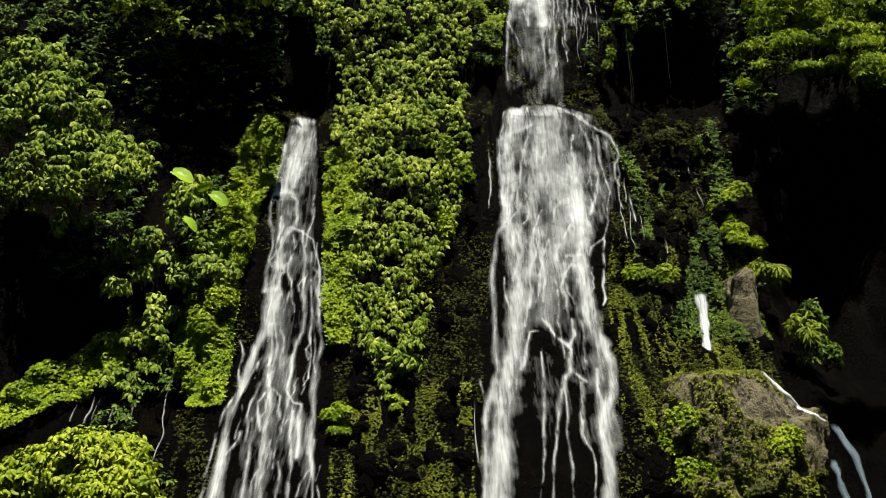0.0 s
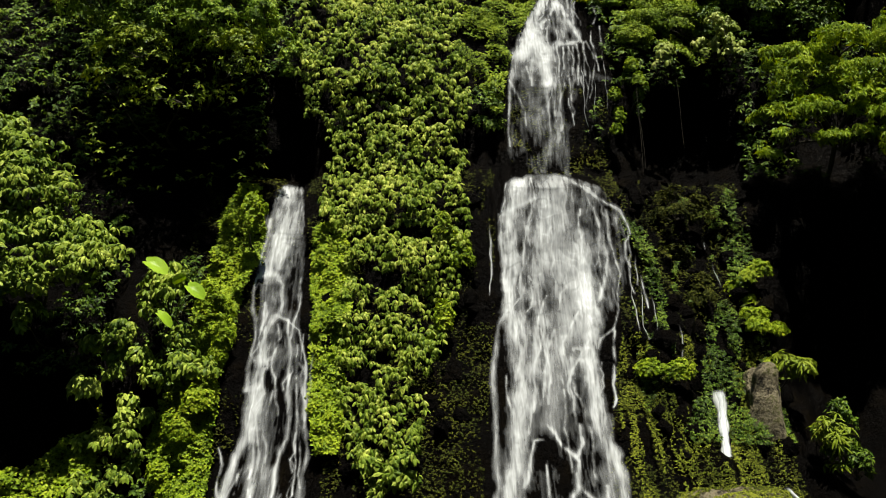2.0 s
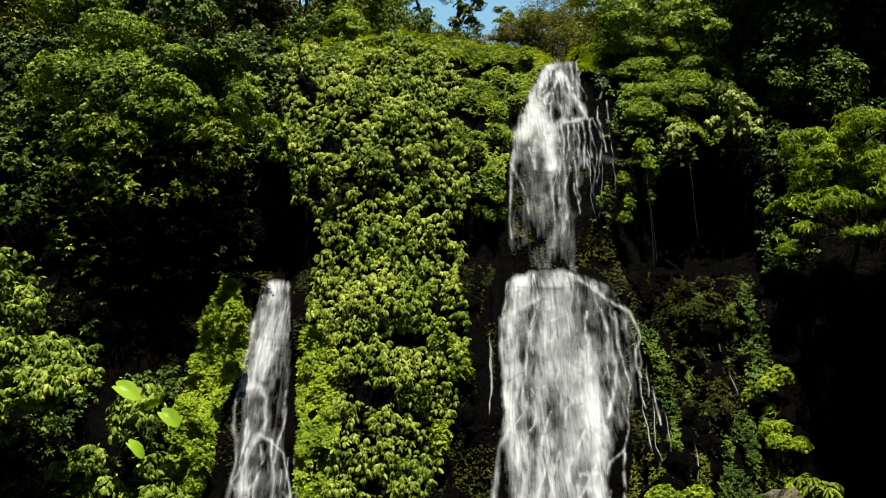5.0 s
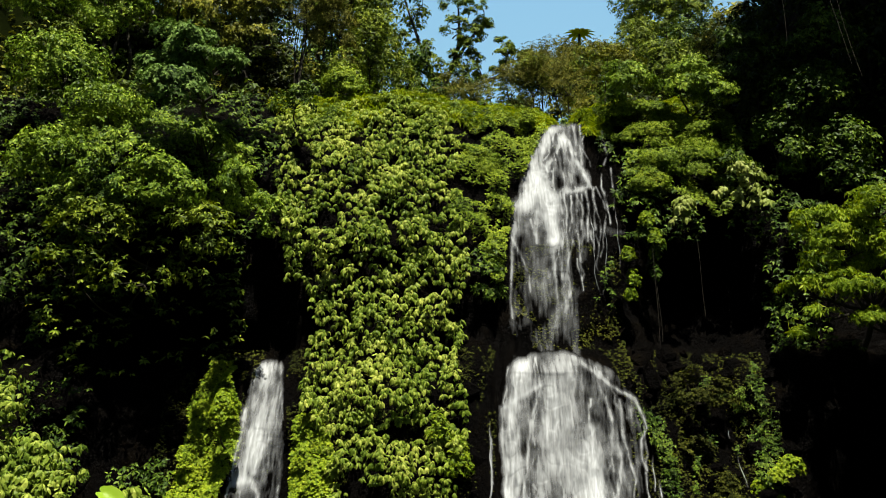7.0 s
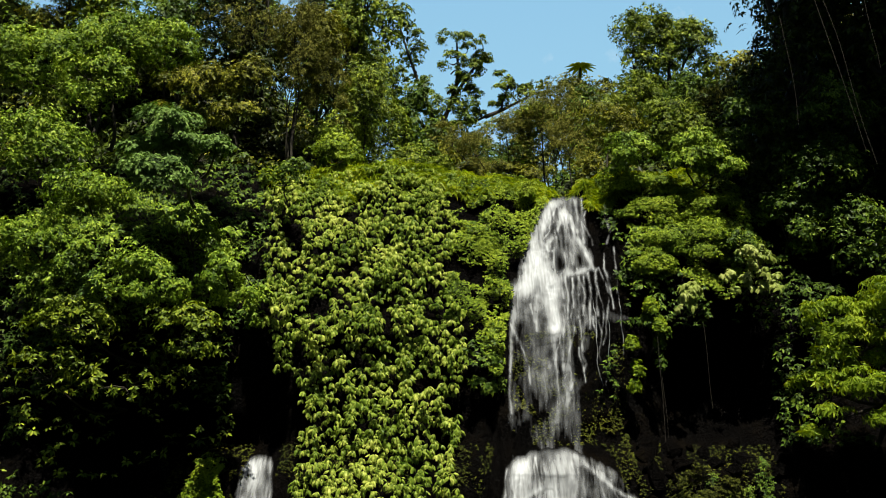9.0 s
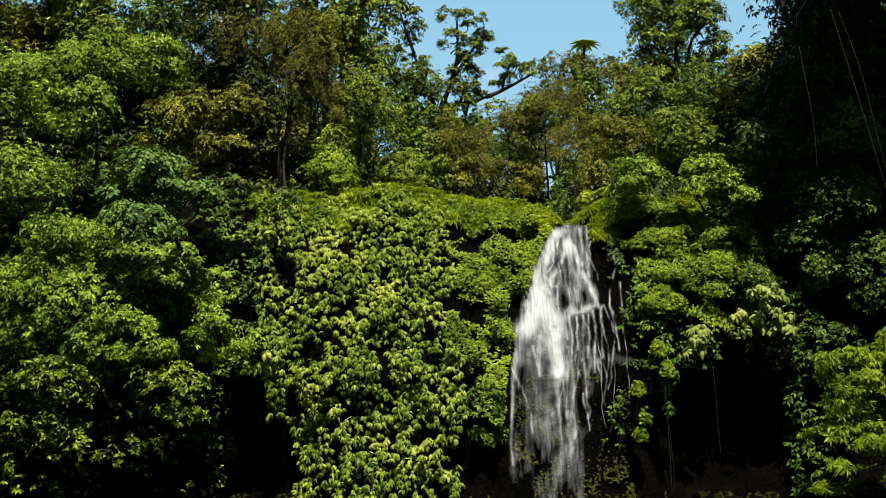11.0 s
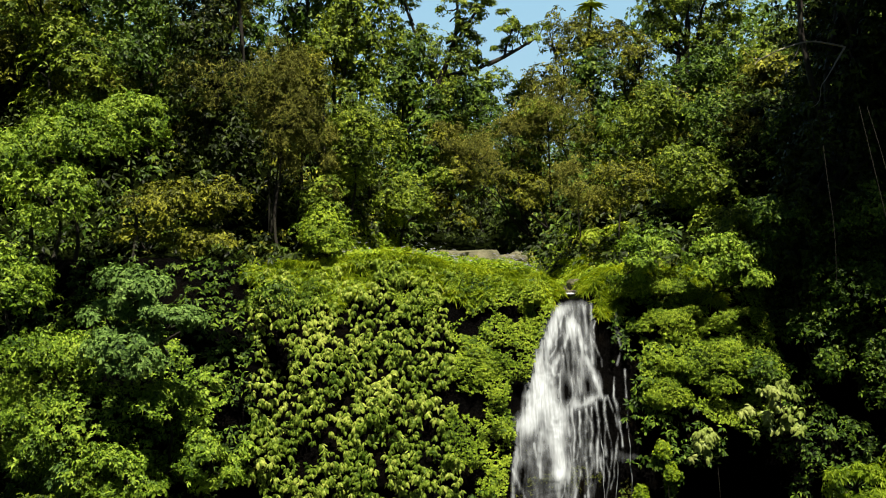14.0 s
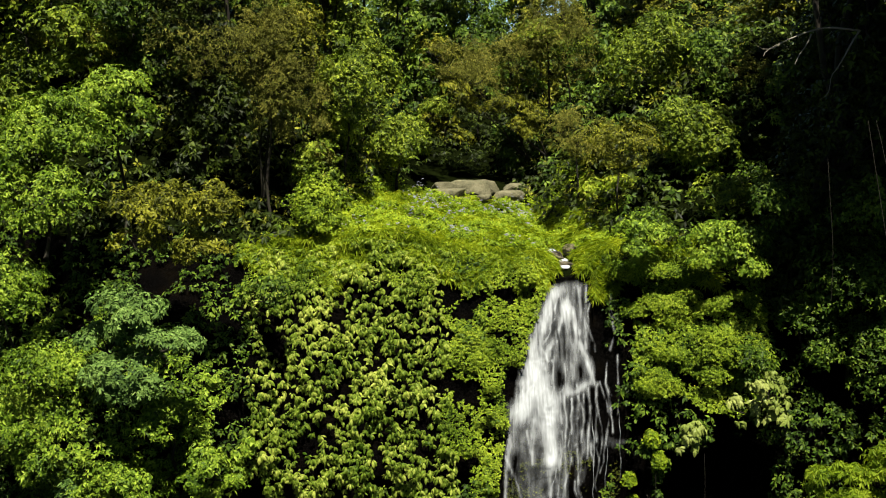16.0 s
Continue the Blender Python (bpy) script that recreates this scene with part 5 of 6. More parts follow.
while made < 280:
    x, z = rng.uniform(-12.5, 16), rng.uniform(3, 26)
    if in_curtain(np.array([x]), np.array([z]))[0] or in_strip(np.array([x]), np.array([z]))[0] or (abs(x - 12.5) < 4 and z < 11):
        continue
    if not off_water(np.array([x]), np.array([z]), 0.8)[0]:
        continue
    wet = not off_water(np.array([x]), np.array([z]), 0.0)[0]
    r = rng.uniform(0.15, 0.45) * (0.7 if wet else 1.1)
    ob = new("stone", chunk_meshes[made % 6])
    ob.parent = ground
    ob.location = (x, float(cliff_y(x, z, 1.0)) - (0.0 if wet else 0.05), z)
    ob.scale = (r * rng.uniform(0.8, 1.5), r * 0.8, r * rng.uniform(0.7, 1.6))
    ob.rotation_euler = tuple(rng.uniform(-0.5, 0.5, 3))
    made += 1


# ---- falls ----
def add_uv(me, flow, edge):
    li = np.empty(len(me.loops), np.int32)
    me.loops.foreach_get("vertex_index", li)
    for name, a in (("flow", flow), ("edge", edge)):
        me.uv_layers.new(name=name).data.foreach_set("uv", np.asarray(a, np.float32)[li].ravel())


def woven_fall(name, streams, parent, z0, z1, veils=(), off=0.45, seed=0, lip=None, lace=0, fan=((0, 0, 1), (1, 0, 1))):
    """One sheet of water woven from streams, each a way over the rock (across, height, half width), and wide thin veils."""
    dz, grid = 0.05, 0.035
    local = np.random.default_rng(seed)
    streams = list(streams)
    for _ in range(lace):       # short threads that wander down and fork
        z = local.uniform(fan[0][0], fan[-1][0])
        a, b = between(z, fan)
        u, step, w = local.random(), local.uniform(0.25, 0.6), local.uniform(0.035, 0.075)
        way, side = [], 0.0
        for _ in range(local.integers(4, 9)):
            a, b = between(z, fan)
            way.append((float(a + (b - a) * u + side), float(z), float(w)))
            side, z = side + local.normal(0, 0.1), z - step
        streams.append((local.uniform(0.4, 0.95), *way))
    every = [p for g, *way in streams for p in way]
    xa, xb = min(p[0] - p[2] for p in every) - 0.6, max(p[0] + p[2] for p in every) + 0.6
    xx, zz = np.meshgrid(np.arange(xa, xb, grid), np.arange(z0, z1, dz))
    wander = 0.22 * (fbm(xx * 0.9, zz * 0.5, 0, seed + 1, 3) - 0.5) + 0.09 * (fbm(xx * 2.4, zz * 1.1, 0, seed + 2, 3) - 0.5)
    px, pz = xx + wander, zz + 0.12 * (fbm(xx * 2.0, zz * 1.6, 0, seed + 3, 2) - 0.5)
    dens = np.zeros(xx.shape)
    narrow = fbm(px * 1.5, zz * 1.8, 0, seed + 8, 3)
    filaments = np.zeros(xx.shape)      # thin bright lines that part and meet along the fall
    for k, (across, along, thin) in enumerate(((2.0, 0.3, 20), (4.2, 0.55, 15), (8.0, 0.9, 10))):
        n = fbm(px * across, zz * along, 0, seed + 90 + k, 3)
        filaments += np.exp(-thin * np.abs(n - 0.5)) * (0.8 - 0.15 * k) * smooth(fbm(px * across * 0.6, zz * along * 1.3, 0, seed + 95 + k, 2), 0.3, 0.65)
    spray = smooth(fbm(px * 11, zz * 1.7, 0, seed + 99, 3), 0.3, 0.72) + np.exp(-9 * np.abs(fbm(px * 7, zz * 1.1, 0, seed + 98, 3) - 0.5))
    for number, (g, *way) in enumerate(streams):
        one = np.zeros(xx.shape)
        wide = max(p[2] for p in way)
        for (ax, az, aw), (bx, bz_, bw) in zip(way[:-1], way[1:]):
            m = 2.3 * max(aw, bw, 0.05) + 0.2
            i0, i1 = np.searchsorted(zz[:, 0], [min(az, bz_) - m, max(az, bz_) + m])
            j0, j1 = np.searchsorted(xx[0], [min(ax, bx) - m, max(ax, bx) + m])
            q, r = px[i0:i1, j0:j1], pz[i0:i1, j0:j1]
            t = np.clip(((q - ax) * (bx - ax) + (r - az) * (bz_ - az)) / ((bx - ax) ** 2 + (bz_ - az) ** 2 + 1e-6), 0, 1)
            d = np.hypot(q - ax - t * (bx - ax), r - az - t * (bz_ - az)) / np.maximum((aw + t * (bw - aw)) * (1.0 if wide > 0.16 else 0.9), 0.055) / (0.6 + 0.8 * narrow[i0:i1, j0:j1])
            one[i0:i1, j0:j1] = np.maximum(one[i0:i1, j0:j1], np.exp(-1.3 * d ** 2) if wide > 0.3 else np.exp(-1.5 * d ** 1.6))
        lumps = smooth(fbm(px * 1.9, zz * 0.8, 0, seed + 40 + number, 4), 0.3, 0.7)
        if wide > 0.6:
            dens += g * one * (0.36 + 0.22 * lumps + 0.14 * filaments + 0.05 * spray)
        elif wide > 0.16:
            dens += g * one * (0.14 + 0.16 * lumps + filaments * (0.13 + 0.2 * lumps) + 0.12 * spray)
        else:
            beads = smooth(fbm(px * 4.0, zz * 2.2, 0, seed + 80 + number, 3), 0.32, 0.62)
            dens += g * one * (0.04 + 0.3 * beads + 0.34 * spray * (0.25 + 0.75 * lumps))
    for g, rows in veils:
        a, b = between(zz, sorted(rows))
        edge = smooth(np.minimum(px - a, b - px), -0.1, 0.45)
        weave = (0.2 + 0.5 * filaments + 0.4 * spray) * (0.35 + 0.8 * smooth(fbm(px * 1.2, zz * 0.7, 0, seed + 6, 3), 0.3, 0.7))
        dens += g * edge * weave * smooth(zz, rows[0][0] - 0.2, rows[0][0] + 2.2) * smooth(rows[-1][0] - zz, -0.1, 0.5)
    a = 0.96 * (1 - np.exp(-(1.3 * dens) ** 1.45))
    if lip:
        a = a * smooth(lip[1] - lip[2] * (xx - lip[0]) ** 2 - 0.3 * fbm(xx * 2.2, 0 * xx, 0, seed + 5, 3) - zz, 0.0, 0.5)
    a = np.clip(a * 1.03 - 0.03, 0, 1)
    a[:, :2] = a[:, -2:] = a[:1] = 0
    y = cliff_y(xx, zz, 0.25) - off
    nz, nx = xx.shape
    v = np.stack([xx, y, zz], -1).reshape(-1, 3)
    i, j = np.meshgrid(np.arange(nz - 1), np.arange(nx - 1), indexing="ij")
    f = np.stack([i * nx + j, i * nx + j + 1, (i + 1) * nx + j + 1, (i + 1) * nx + j], -1).reshape(-1, 4)
    f = f[a.reshape(-1)[f].max(1) > 0.02]
    used, inv = np.unique(f, return_inverse=True)
    me = mesh_of(name, v[used], inv.reshape(-1, 4))
    add_uv(me, np.stack([px.reshape(-1)[used] + seed, zz.reshape(-1)[used]], -1), np.stack([a.reshape(-1)[used], 0 * used], -1))
    return part(name, me, SHEET, parent)


def strand(name, x, z0, z1, width, off, parent, drift, seed, material=None):
    """A thread of water that wanders down the rock."""
    zs = np.arange(z0, z1, -0.12)
    t = z0 - zs
    px = x + drift * t + 0.3 * (fbm(t * 0.35, 0 * t, 0, seed, 3) - fbm(0, 0, 0, seed, 3)) * np.minimum(t, 3) + 0.1 * (vnoise(t * 1.8, 0 * t, 0, seed + 5) - 0.5)
    w = width * (0.5 + vnoise(t * 0.8, 0 * t, 0, seed + 2)) * (0.6 + 0.4 * smooth(t, 0, 2))
    cols = np.array([-1, -0.5, 0, 0.5, 1])
    xx = px[:, None] + w[:, None] * cols[None] * 0.5
    y = cliff_y(xx, zs[:, None] + 0 * xx, 0.6) - off - 0.1 * (1 - cols ** 2)[None]
    v = np.stack([xx, y, zs[:, None] + 0 * xx], -1).reshape(-1, 3)
    n, k = len(zs), 5
    i, j = np.meshgrid(np.arange(n - 1), np.arange(k - 1), indexing="ij")
    f = np.stack([i * k + j, (i + 1) * k + j, (i + 1) * k + j + 1, i * k + j + 1], -1).reshape(-1, 4)
    me = mesh_of(name, v, f)
    e = (1 - cols ** 2)[None] ** 0.8 * smooth(np.minimum(t, t[-1] - t + 0.3), 0, 0.8)[:, None]
    add_uv(me, np.stack([xx + seed * 3.1, zs[:, None] + 0 * xx], -1).reshape(-1, 2), np.stack([e, 0 * e], -1).reshape(-1, 2))
    return part(name, me, material or STRAND, parent)


main_fall = thing("main_waterfall", (5, float(cliff_y(5, 2)), 0.5), "tall white waterfall spreading over a dark basalt step", "waterfall")
LOW_STREAMS, UP_STREAMS, SIDE_STREAMS = [], [], []
LOW_STREAMS.append((0.75, (5.67, 25.34, 0.69), (5.55, 24.39, 0.67), (5.48, 23.18, 0.83), (5.63, 21.88, 1.09), (5.85, 20.34, 1.07), (5.94, 18.6, 1.05), (5.91, 17.11, 0.82)))
LOW_STREAMS.append((0.8, (5.0, 24.19, 0.28), (4.75, 21.84, 0.27), (4.65, 20.02, 0.32), (4.46, 18.55, 0.36), (4.62, 17.48, 0.31)))
LOW_STREAMS.append((1.7, (3.97, 25.32, 0.57), (3.5, 23.31, 0.38), (3.37, 21.67, 0.32), (3.32, 20.19, 0.32), (3.18, 19.0, 0.36), (3.08, 17.96, 0.36), (3.4, 17.02, 0.41), (3.48, 15.81, 0.4), (3.51, 14.64, 0.44), (3.47, 13.81, 0.45), (3.26, 12.8, 0.54), (3.14, 11.78, 0.43), (2.91, 10.85, 0.47), (2.7, 9.8, 0.46), (2.53, 8.69, 0.54), (2.36, 7.38, 0.52), (2.25, 6.32, 0.47), (2.1, 5.5, 0.5), (1.99, 4.7, 0.5), (1.63, 0.3, 0.5)))
LOW_STREAMS.append((1.2, (4.6, 23.97, 0.09), (4.09, 23.72, 0.11), (3.39, 23.18, 0.15), (2.95, 22.9, 0.15), (2.92, 21.82, 0.15), (2.96, 20.21, 0.17), (3.01, 18.93, 0.17)))
LOW_STREAMS.append((1.0, (3.08, 17.96, 0.1), (2.63, 17.18, 0.1), (2.38, 15.75, 0.14), (2.23, 14.37, 0.19), (2.27, 13.35, 0.18), (2.24, 11.67, 0.17), (2.25, 10.08, 0.17), (1.82, 8.52, 0.16), (1.7, 7.68, 0.12), (1.55, 5.02, 0.1), (1.39, 0.3, 0.1)))
LOW_STREAMS.append((0.8, (4.6, 23.9, 0.07), (4.2, 22.54, 0.09), (3.92, 20.59, 0.09), (3.72, 19.49, 0.08), (3.64, 18.55, 0.1)))
LOW_STREAMS.append((1.7, (6.73, 21.94, 0.33), (6.83, 20.42, 0.38), (6.79, 19.16, 0.42), (6.81, 17.88, 0.42), (6.81, 16.88, 0.36), (6.49, 15.79, 0.4), (6.49, 14.76, 0.4), (6.55, 13.93, 0.4), (6.62, 13.24, 0.4), (6.75, 12.72, 0.45), (6.87, 11.87, 0.29), (7.08, 11.24, 0.34), (7.29, 10.36, 0.24), (7.26, 9.72, 0.26), (7.06, 9.12, 0.26), (6.8, 8.54, 0.23), (6.54, 7.79, 0.27), (6.44, 6.88, 0.26), (6.37, 5.93, 0.28), (6.21, 4.7, 0.27), (5.87, 0.3, 0.27)))
LOW_STREAMS.append((1.0, (6.56, 10.15, 0.08), (6.44, 9.34, 0.07), (6.5, 8.84, 0.09), (6.63, 8.55, 0.11)))
LOW_STREAMS.append((1.2, (6.24, 25.38, 0.23), (6.92, 24.71, 0.14), (7.64, 24.13, 0.11), (8.29, 23.66, 0.09), (8.85, 23.36, 0.09), (9.08, 22.52, 0.09), (9.15, 22.12, 0.08), (8.83, 21.59, 0.08), (8.82, 20.85, 0.08), (8.93, 20.34, 0.07)))
LOW_STREAMS.append((1.2, (7.47, 23.44, 0.09), (7.67, 22.52, 0.11), (7.82, 21.63, 0.11), (7.91, 20.63, 0.11), (7.72, 19.75, 0.13), (7.31, 18.55, 0.15), (7.11, 17.85, 0.15)))
LOW_STREAMS.append((1.0, (8.14, 23.36, 0.07), (8.12, 22.0, 0.08), (8.2, 20.79, 0.08), (8.39, 19.93, 0.06), (8.14, 18.94, 0.06), (8.13, 18.04, 0.07), (7.84, 17.1, 0.1), (7.18, 16.63, 0.08), (6.98, 16.15, 0.08)))
LOW_STREAMS.append((1.1, (7.82, 16.97, 0.1), (7.67, 16.38, 0.09), (7.68, 15.59, 0.09), (7.48, 14.57, 0.1), (7.44, 14.44, 0.1), (7.46, 13.74, 0.1), (7.32, 13.41, 0.06)))
LOW_STREAMS.append((0.9, (6.77, 23.37, 0.08), (6.64, 22.4, 0.08), (6.72, 21.82, 0.11)))
LOW_STREAMS.append((1.0, (9.4, 19.91, 0.05), (9.43, 18.99, 0.05), (9.57, 18.19, 0.05)))
LOW_STREAMS.append((0.8, (8.86, 20.21, 0.05), (8.84, 19.47, 0.05), (8.99, 18.95, 0.05)))
LOW_STREAMS.append((1.0, (2.26, 22.01, 0.05), (2.4, 21.29, 0.06), (2.4, 20.33, 0.06), (2.39, 19.3, 0.05)))
LOW_STREAMS.append((0.9, (5.48, 16.65, 0.12), (5.47, 15.63, 0.12), (5.59, 14.83, 0.14), (5.61, 14.23, 0.14), (5.62, 13.3, 0.16), (5.65, 12.67, 0.14)))
LOW_STREAMS.append((1.0, (6.52, 16.13, 0.14), (5.92, 16.1, 0.14), (5.72, 15.64, 0.12), (5.7, 14.94, 0.12)))
LOW_STREAMS.append((0.9, (4.28, 17.1, 0.2), (4.14, 15.87, 0.22), (4.04, 15.04, 0.22), (4.11, 14.21, 0.12), (3.89, 13.29, 0.1), (3.65, 12.23, 0.08)))
LOW_STREAMS.append((0.9, (5.1, 17.02, 0.1), (4.82, 16.15, 0.08), (4.53, 15.05, 0.08), (4.44, 14.18, 0.08), (4.29, 13.49, 0.08)))
LOW_STREAMS.append((0.45, (5.23, 16.16, 0.71), (5.04, 15.08, 0.69), (4.82, 13.86, 0.75), (4.61, 12.7, 0.58)))
LOW_STREAMS.append((1.2, (4.5, 12.57, 0.08), (4.76, 12.24, 0.1), (5.01, 11.71, 0.1), (5.37, 11.37, 0.12), (5.53, 11.1, 0.11), (5.46, 10.47, 0.13), (5.44, 10.04, 0.13), (5.05, 9.44, 0.15), (4.8, 8.54, 0.13), (4.58, 7.67, 0.07), (4.44, 6.68, 0.07), (4.29, 5.91, 0.08), (4.11, 4.85, 0.07), (3.65, 0.3, 0.07)))
LOW_STREAMS.append((1.2, (5.79, 12.63, 0.08), (5.77, 11.87, 0.1), (5.5, 11.31, 0.11)))
LOW_STREAMS.append((1.0, (6.24, 12.55, 0.08), (6.3, 11.79, 0.1), (6.23, 11.04, 0.09), (6.12, 10.17, 0.08)))
LOW_STREAMS.append((1.0, (5.45, 10.14, 0.11), (5.84, 9.76, 0.11), (6.12, 9.5, 0.09)))
LOW_STREAMS.append((1.1, (5.9, 9.46, 0.11), (5.72, 8.19, 0.11), (5.61, 7.24, 0.11), (5.66, 6.79, 0.09), (5.87, 6.44, 0.07), (5.83, 5.84, 0.07), (5.77, 5.22, 0.05), (5.48, 0.3, 0.05)))
LOW_STREAMS.append((0.9, (5.18, 9.74, 0.11), (5.09, 8.56, 0.09), (4.96, 7.41, 0.07), (4.97, 6.52, 0.07), (4.93, 5.67, 0.07), (4.86, 4.7, 0.07), (4.67, 0.3, 0.07)))
LOW_STREAMS.append((1.0, (4.27, 10.95, 0.06), (4.28, 10.12, 0.07), (4.24, 9.3, 0.09), (4.12, 8.14, 0.08), (4.0, 7.22, 0.07), (3.95, 6.34, 0.08), (3.83, 5.67, 0.08), (3.64, 4.86, 0.08), (3.0, 0.3, 0.08)))
LOW_STREAMS.append((1.0, (4.25, 11.95, 0.06), (3.92, 11.91, 0.07), (3.74, 11.47, 0.08), (3.55, 10.73, 0.13), (3.37, 10.1, 0.11)))
LOW_STREAMS.append((1.0, (1.5, 9.58, 0.05), (1.62, 8.9, 0.07), (1.68, 8.14, 0.08), (1.69, 7.41, 0.09)))
LOW_STREAMS.append((0.5, (6.77, 11.86, 0.29), (6.85, 9.94, 0.47), (6.4, 9.34, 0.28), (6.87, 7.97, 0.45), (6.76, 6.71, 0.35)))
UP_STREAMS.append((2.2, (6.5, 38.68, 0.31), (6.01, 38.02, 0.27), (5.63, 37.07, 0.34), (5.16, 36.08, 0.42), (4.84, 35.0, 0.41), (4.6, 34.02, 0.46), (4.32, 33.2, 0.43)))
UP_STREAMS.append((1.0, (7.21, 38.94, 0.5), (6.9, 38.23, 0.35), (6.5, 37.26, 0.32)))
UP_STREAMS.append((1.2, (7.39, 38.59, 0.12), (7.31, 37.45, 0.1), (7.2, 36.5, 0.1)))
UP_STREAMS.append((1.2, (7.69, 38.65, 0.07), (7.53, 37.09, 0.1), (7.44, 35.92, 0.1)))
UP_STREAMS.append((1.1, (6.69, 37.93, 0.15), (6.21, 36.66, 0.12), (5.7, 35.72, 0.14), (5.54, 35.03, 0.14)))
UP_STREAMS.append((1.5, (6.89, 37.47, 0.12), (7.06, 36.22, 0.17), (7.32, 35.8, 0.19), (7.56, 35.24, 0.21), (7.66, 34.53, 0.19)))
UP_STREAMS.append((1.0, (6.66, 37.61, 0.24), (6.73, 36.5, 0.24), (6.93, 35.61, 0.26), (6.77, 34.71, 0.26), (6.53, 34.12, 0.23)))
UP_STREAMS.append((1.7, (5.08, 35.02, 0.47), (5.25, 34.32, 0.58), (5.38, 33.75, 0.66), (5.58, 33.13, 0.55), (5.64, 32.36, 0.39), (5.64, 31.37, 0.29)))
UP_STREAMS.append((0.7, (5.64, 31.37, 0.29), (5.62, 30.39, 0.18), (5.63, 29.47, 0.14), (5.65, 28.58, 0.13), (5.56, 27.59, 0.13), (5.58, 26.93, 0.13)))
UP_STREAMS.append((1.1, (4.22, 33.34, 0.43), (4.02, 32.59, 0.28), (3.82, 31.6, 0.22), (3.67, 30.84, 0.09), (3.64, 29.81, 0.08), (3.58, 28.86, 0.06), (3.57, 27.2, 0.06)))
UP_STREAMS.append((0.8, (4.94, 32.86, 0.16), (4.89, 32.08, 0.13), (4.89, 31.09, 0.1)))
UP_STREAMS.append((0.3, (4.54, 32.84, 0.56), (4.6, 31.82, 0.61), (4.99, 30.86, 0.66), (4.93, 29.69, 0.65), (4.79, 28.68, 0.54)))
UP_STREAMS.append((0.7, (3.58, 31.44, 0.07), (3.9, 30.87, 0.08), (4.2, 30.06, 0.07), (4.44, 29.24, 0.07), (4.44, 28.57, 0.05)))
UP_STREAMS.append((1.1, (7.93, 34.35, 0.16), (7.53, 34.38, 0.23), (7.14, 34.19, 0.28), (6.52, 33.98, 0.29), (6.18, 33.76, 0.23)))
UP_STREAMS.append((1.1, (6.4, 33.85, 0.09), (6.43, 32.58, 0.08), (6.33, 31.75, 0.06)))
UP_STREAMS.append((1.1, (7.04, 33.89, 0.1), (6.95, 32.61, 0.09), (6.83, 31.75, 0.06)))
UP_STREAMS.append((1.1, (7.5, 34.17, 0.09), (7.54, 33.2, 0.09), (7.44, 32.31, 0.08), (7.37, 31.26, 0.06)))
UP_STREAMS.append((1.1, (7.89, 34.25, 0.09), (7.86, 33.09, 0.08), (7.76, 31.91, 0.06)))
UP_STREAMS.append((1.1, (6.73, 33.77, 0.07), (6.65, 32.84, 0.07), (6.67, 32.25, 0.06)))
UP_STREAMS.append((1.1, (7.3, 33.94, 0.06), (7.23, 32.88, 0.06), (7.09, 31.89, 0.05)))
UP_STREAMS.append((0.6, (6.19, 32.35, 0.11), (6.15, 31.61, 0.13), (6.01, 30.39, 0.13), (6.01, 29.26, 0.15)))
UP_STREAMS.append((0.5, (6.37, 31.61, 0.09), (6.33, 30.38, 0.11), (6.15, 28.7, 0.24), (6.12, 27.47, 0.24)))
UP_STREAMS.append((0.8, (8.69, 38.88, 0.08), (8.81, 37.56, 0.09), (8.9, 36.47, 0.12), (8.65, 35.76, 0.1)))
UP_STREAMS.append((0.9, (8.43, 35.22, 0.06), (8.32, 34.36, 0.08), (8.51, 33.85, 0.14), (8.55, 32.96, 0.08), (8.64, 32.3, 0.07)))
UP_STREAMS.append((0.6, (9.03, 35.6, 0.05), (8.91, 34.35, 0.05)))
UP_STREAMS.append((0.6, (8.97, 33.96, 0.05), (8.88, 33.06, 0.05)))
UP_STREAMS.append((0.3, (7.53, 31.8, 0.28), (8.54, 31.81, 0.34), (9.25, 31.86, 0.17)))
woven_fall("upper_sheet", UP_STREAMS, main_fall, 25.0, 39.3, [(0.24, [(23.6, 3.3, 6.9), (26.0, 3.2, 6.9), (28.0, 3.3, 6.9), (31, 3.6, 7.6), (33.4, 4.2, 8.0), (35.0, 5.0, 8.0), (37.0, 5.8, 7.8), (38.6, 6.3, 7.7)])], seed=11, lip=(6.9, 38.95, 0.12), lace=26, fan=[(29.5, 4.5, 8.2), (33.0, 4.6, 8.4), (36.0, 5.2, 7.9), (38.3, 6.2, 7.7)])
woven_fall("lower_sheet", LOW_STREAMS, main_fall, 0.3, 26.2, [(0.14, [(5.0, 2.6, 6.9), (10.0, 2.8, 7.0), (16.0, 2.8, 7.2)]), (0.34, [(14.5, 2.7, 6.9), (17.0, 2.8, 7.5), (19.0, 2.9, 8.7), (21.5, 2.9, 9.1), (23.5, 2.9, 9.0), (24.8, 3.0, 8.2), (25.7, 3.2, 7.0)])], seed=23, lip=(5.4, 26.05, 0.17), lace=32, fan=[(14.0, 2.8, 7.4), (16.0, 2.6, 7.8), (19.0, 2.6, 9.2), (23.5, 2.9, 9.0), (25.5, 3.4, 7.4)])
for k, (x, z0, z1) in enumerate(((8.9, 33.2, 30.0), (7.7, 33.0, 28.5), (8.3, 32.5, 29), (2.35, 22.5, 18.5), (1.3, 8.8, 6.0), (9.0, 20.5, 17.0), (9.4, 19.5, 16.5), (9.9, 19, 16.8))):
    strand("strand", x, z0, z1, 0.08, 0.25, main_fall, 0.01, 240 + k)
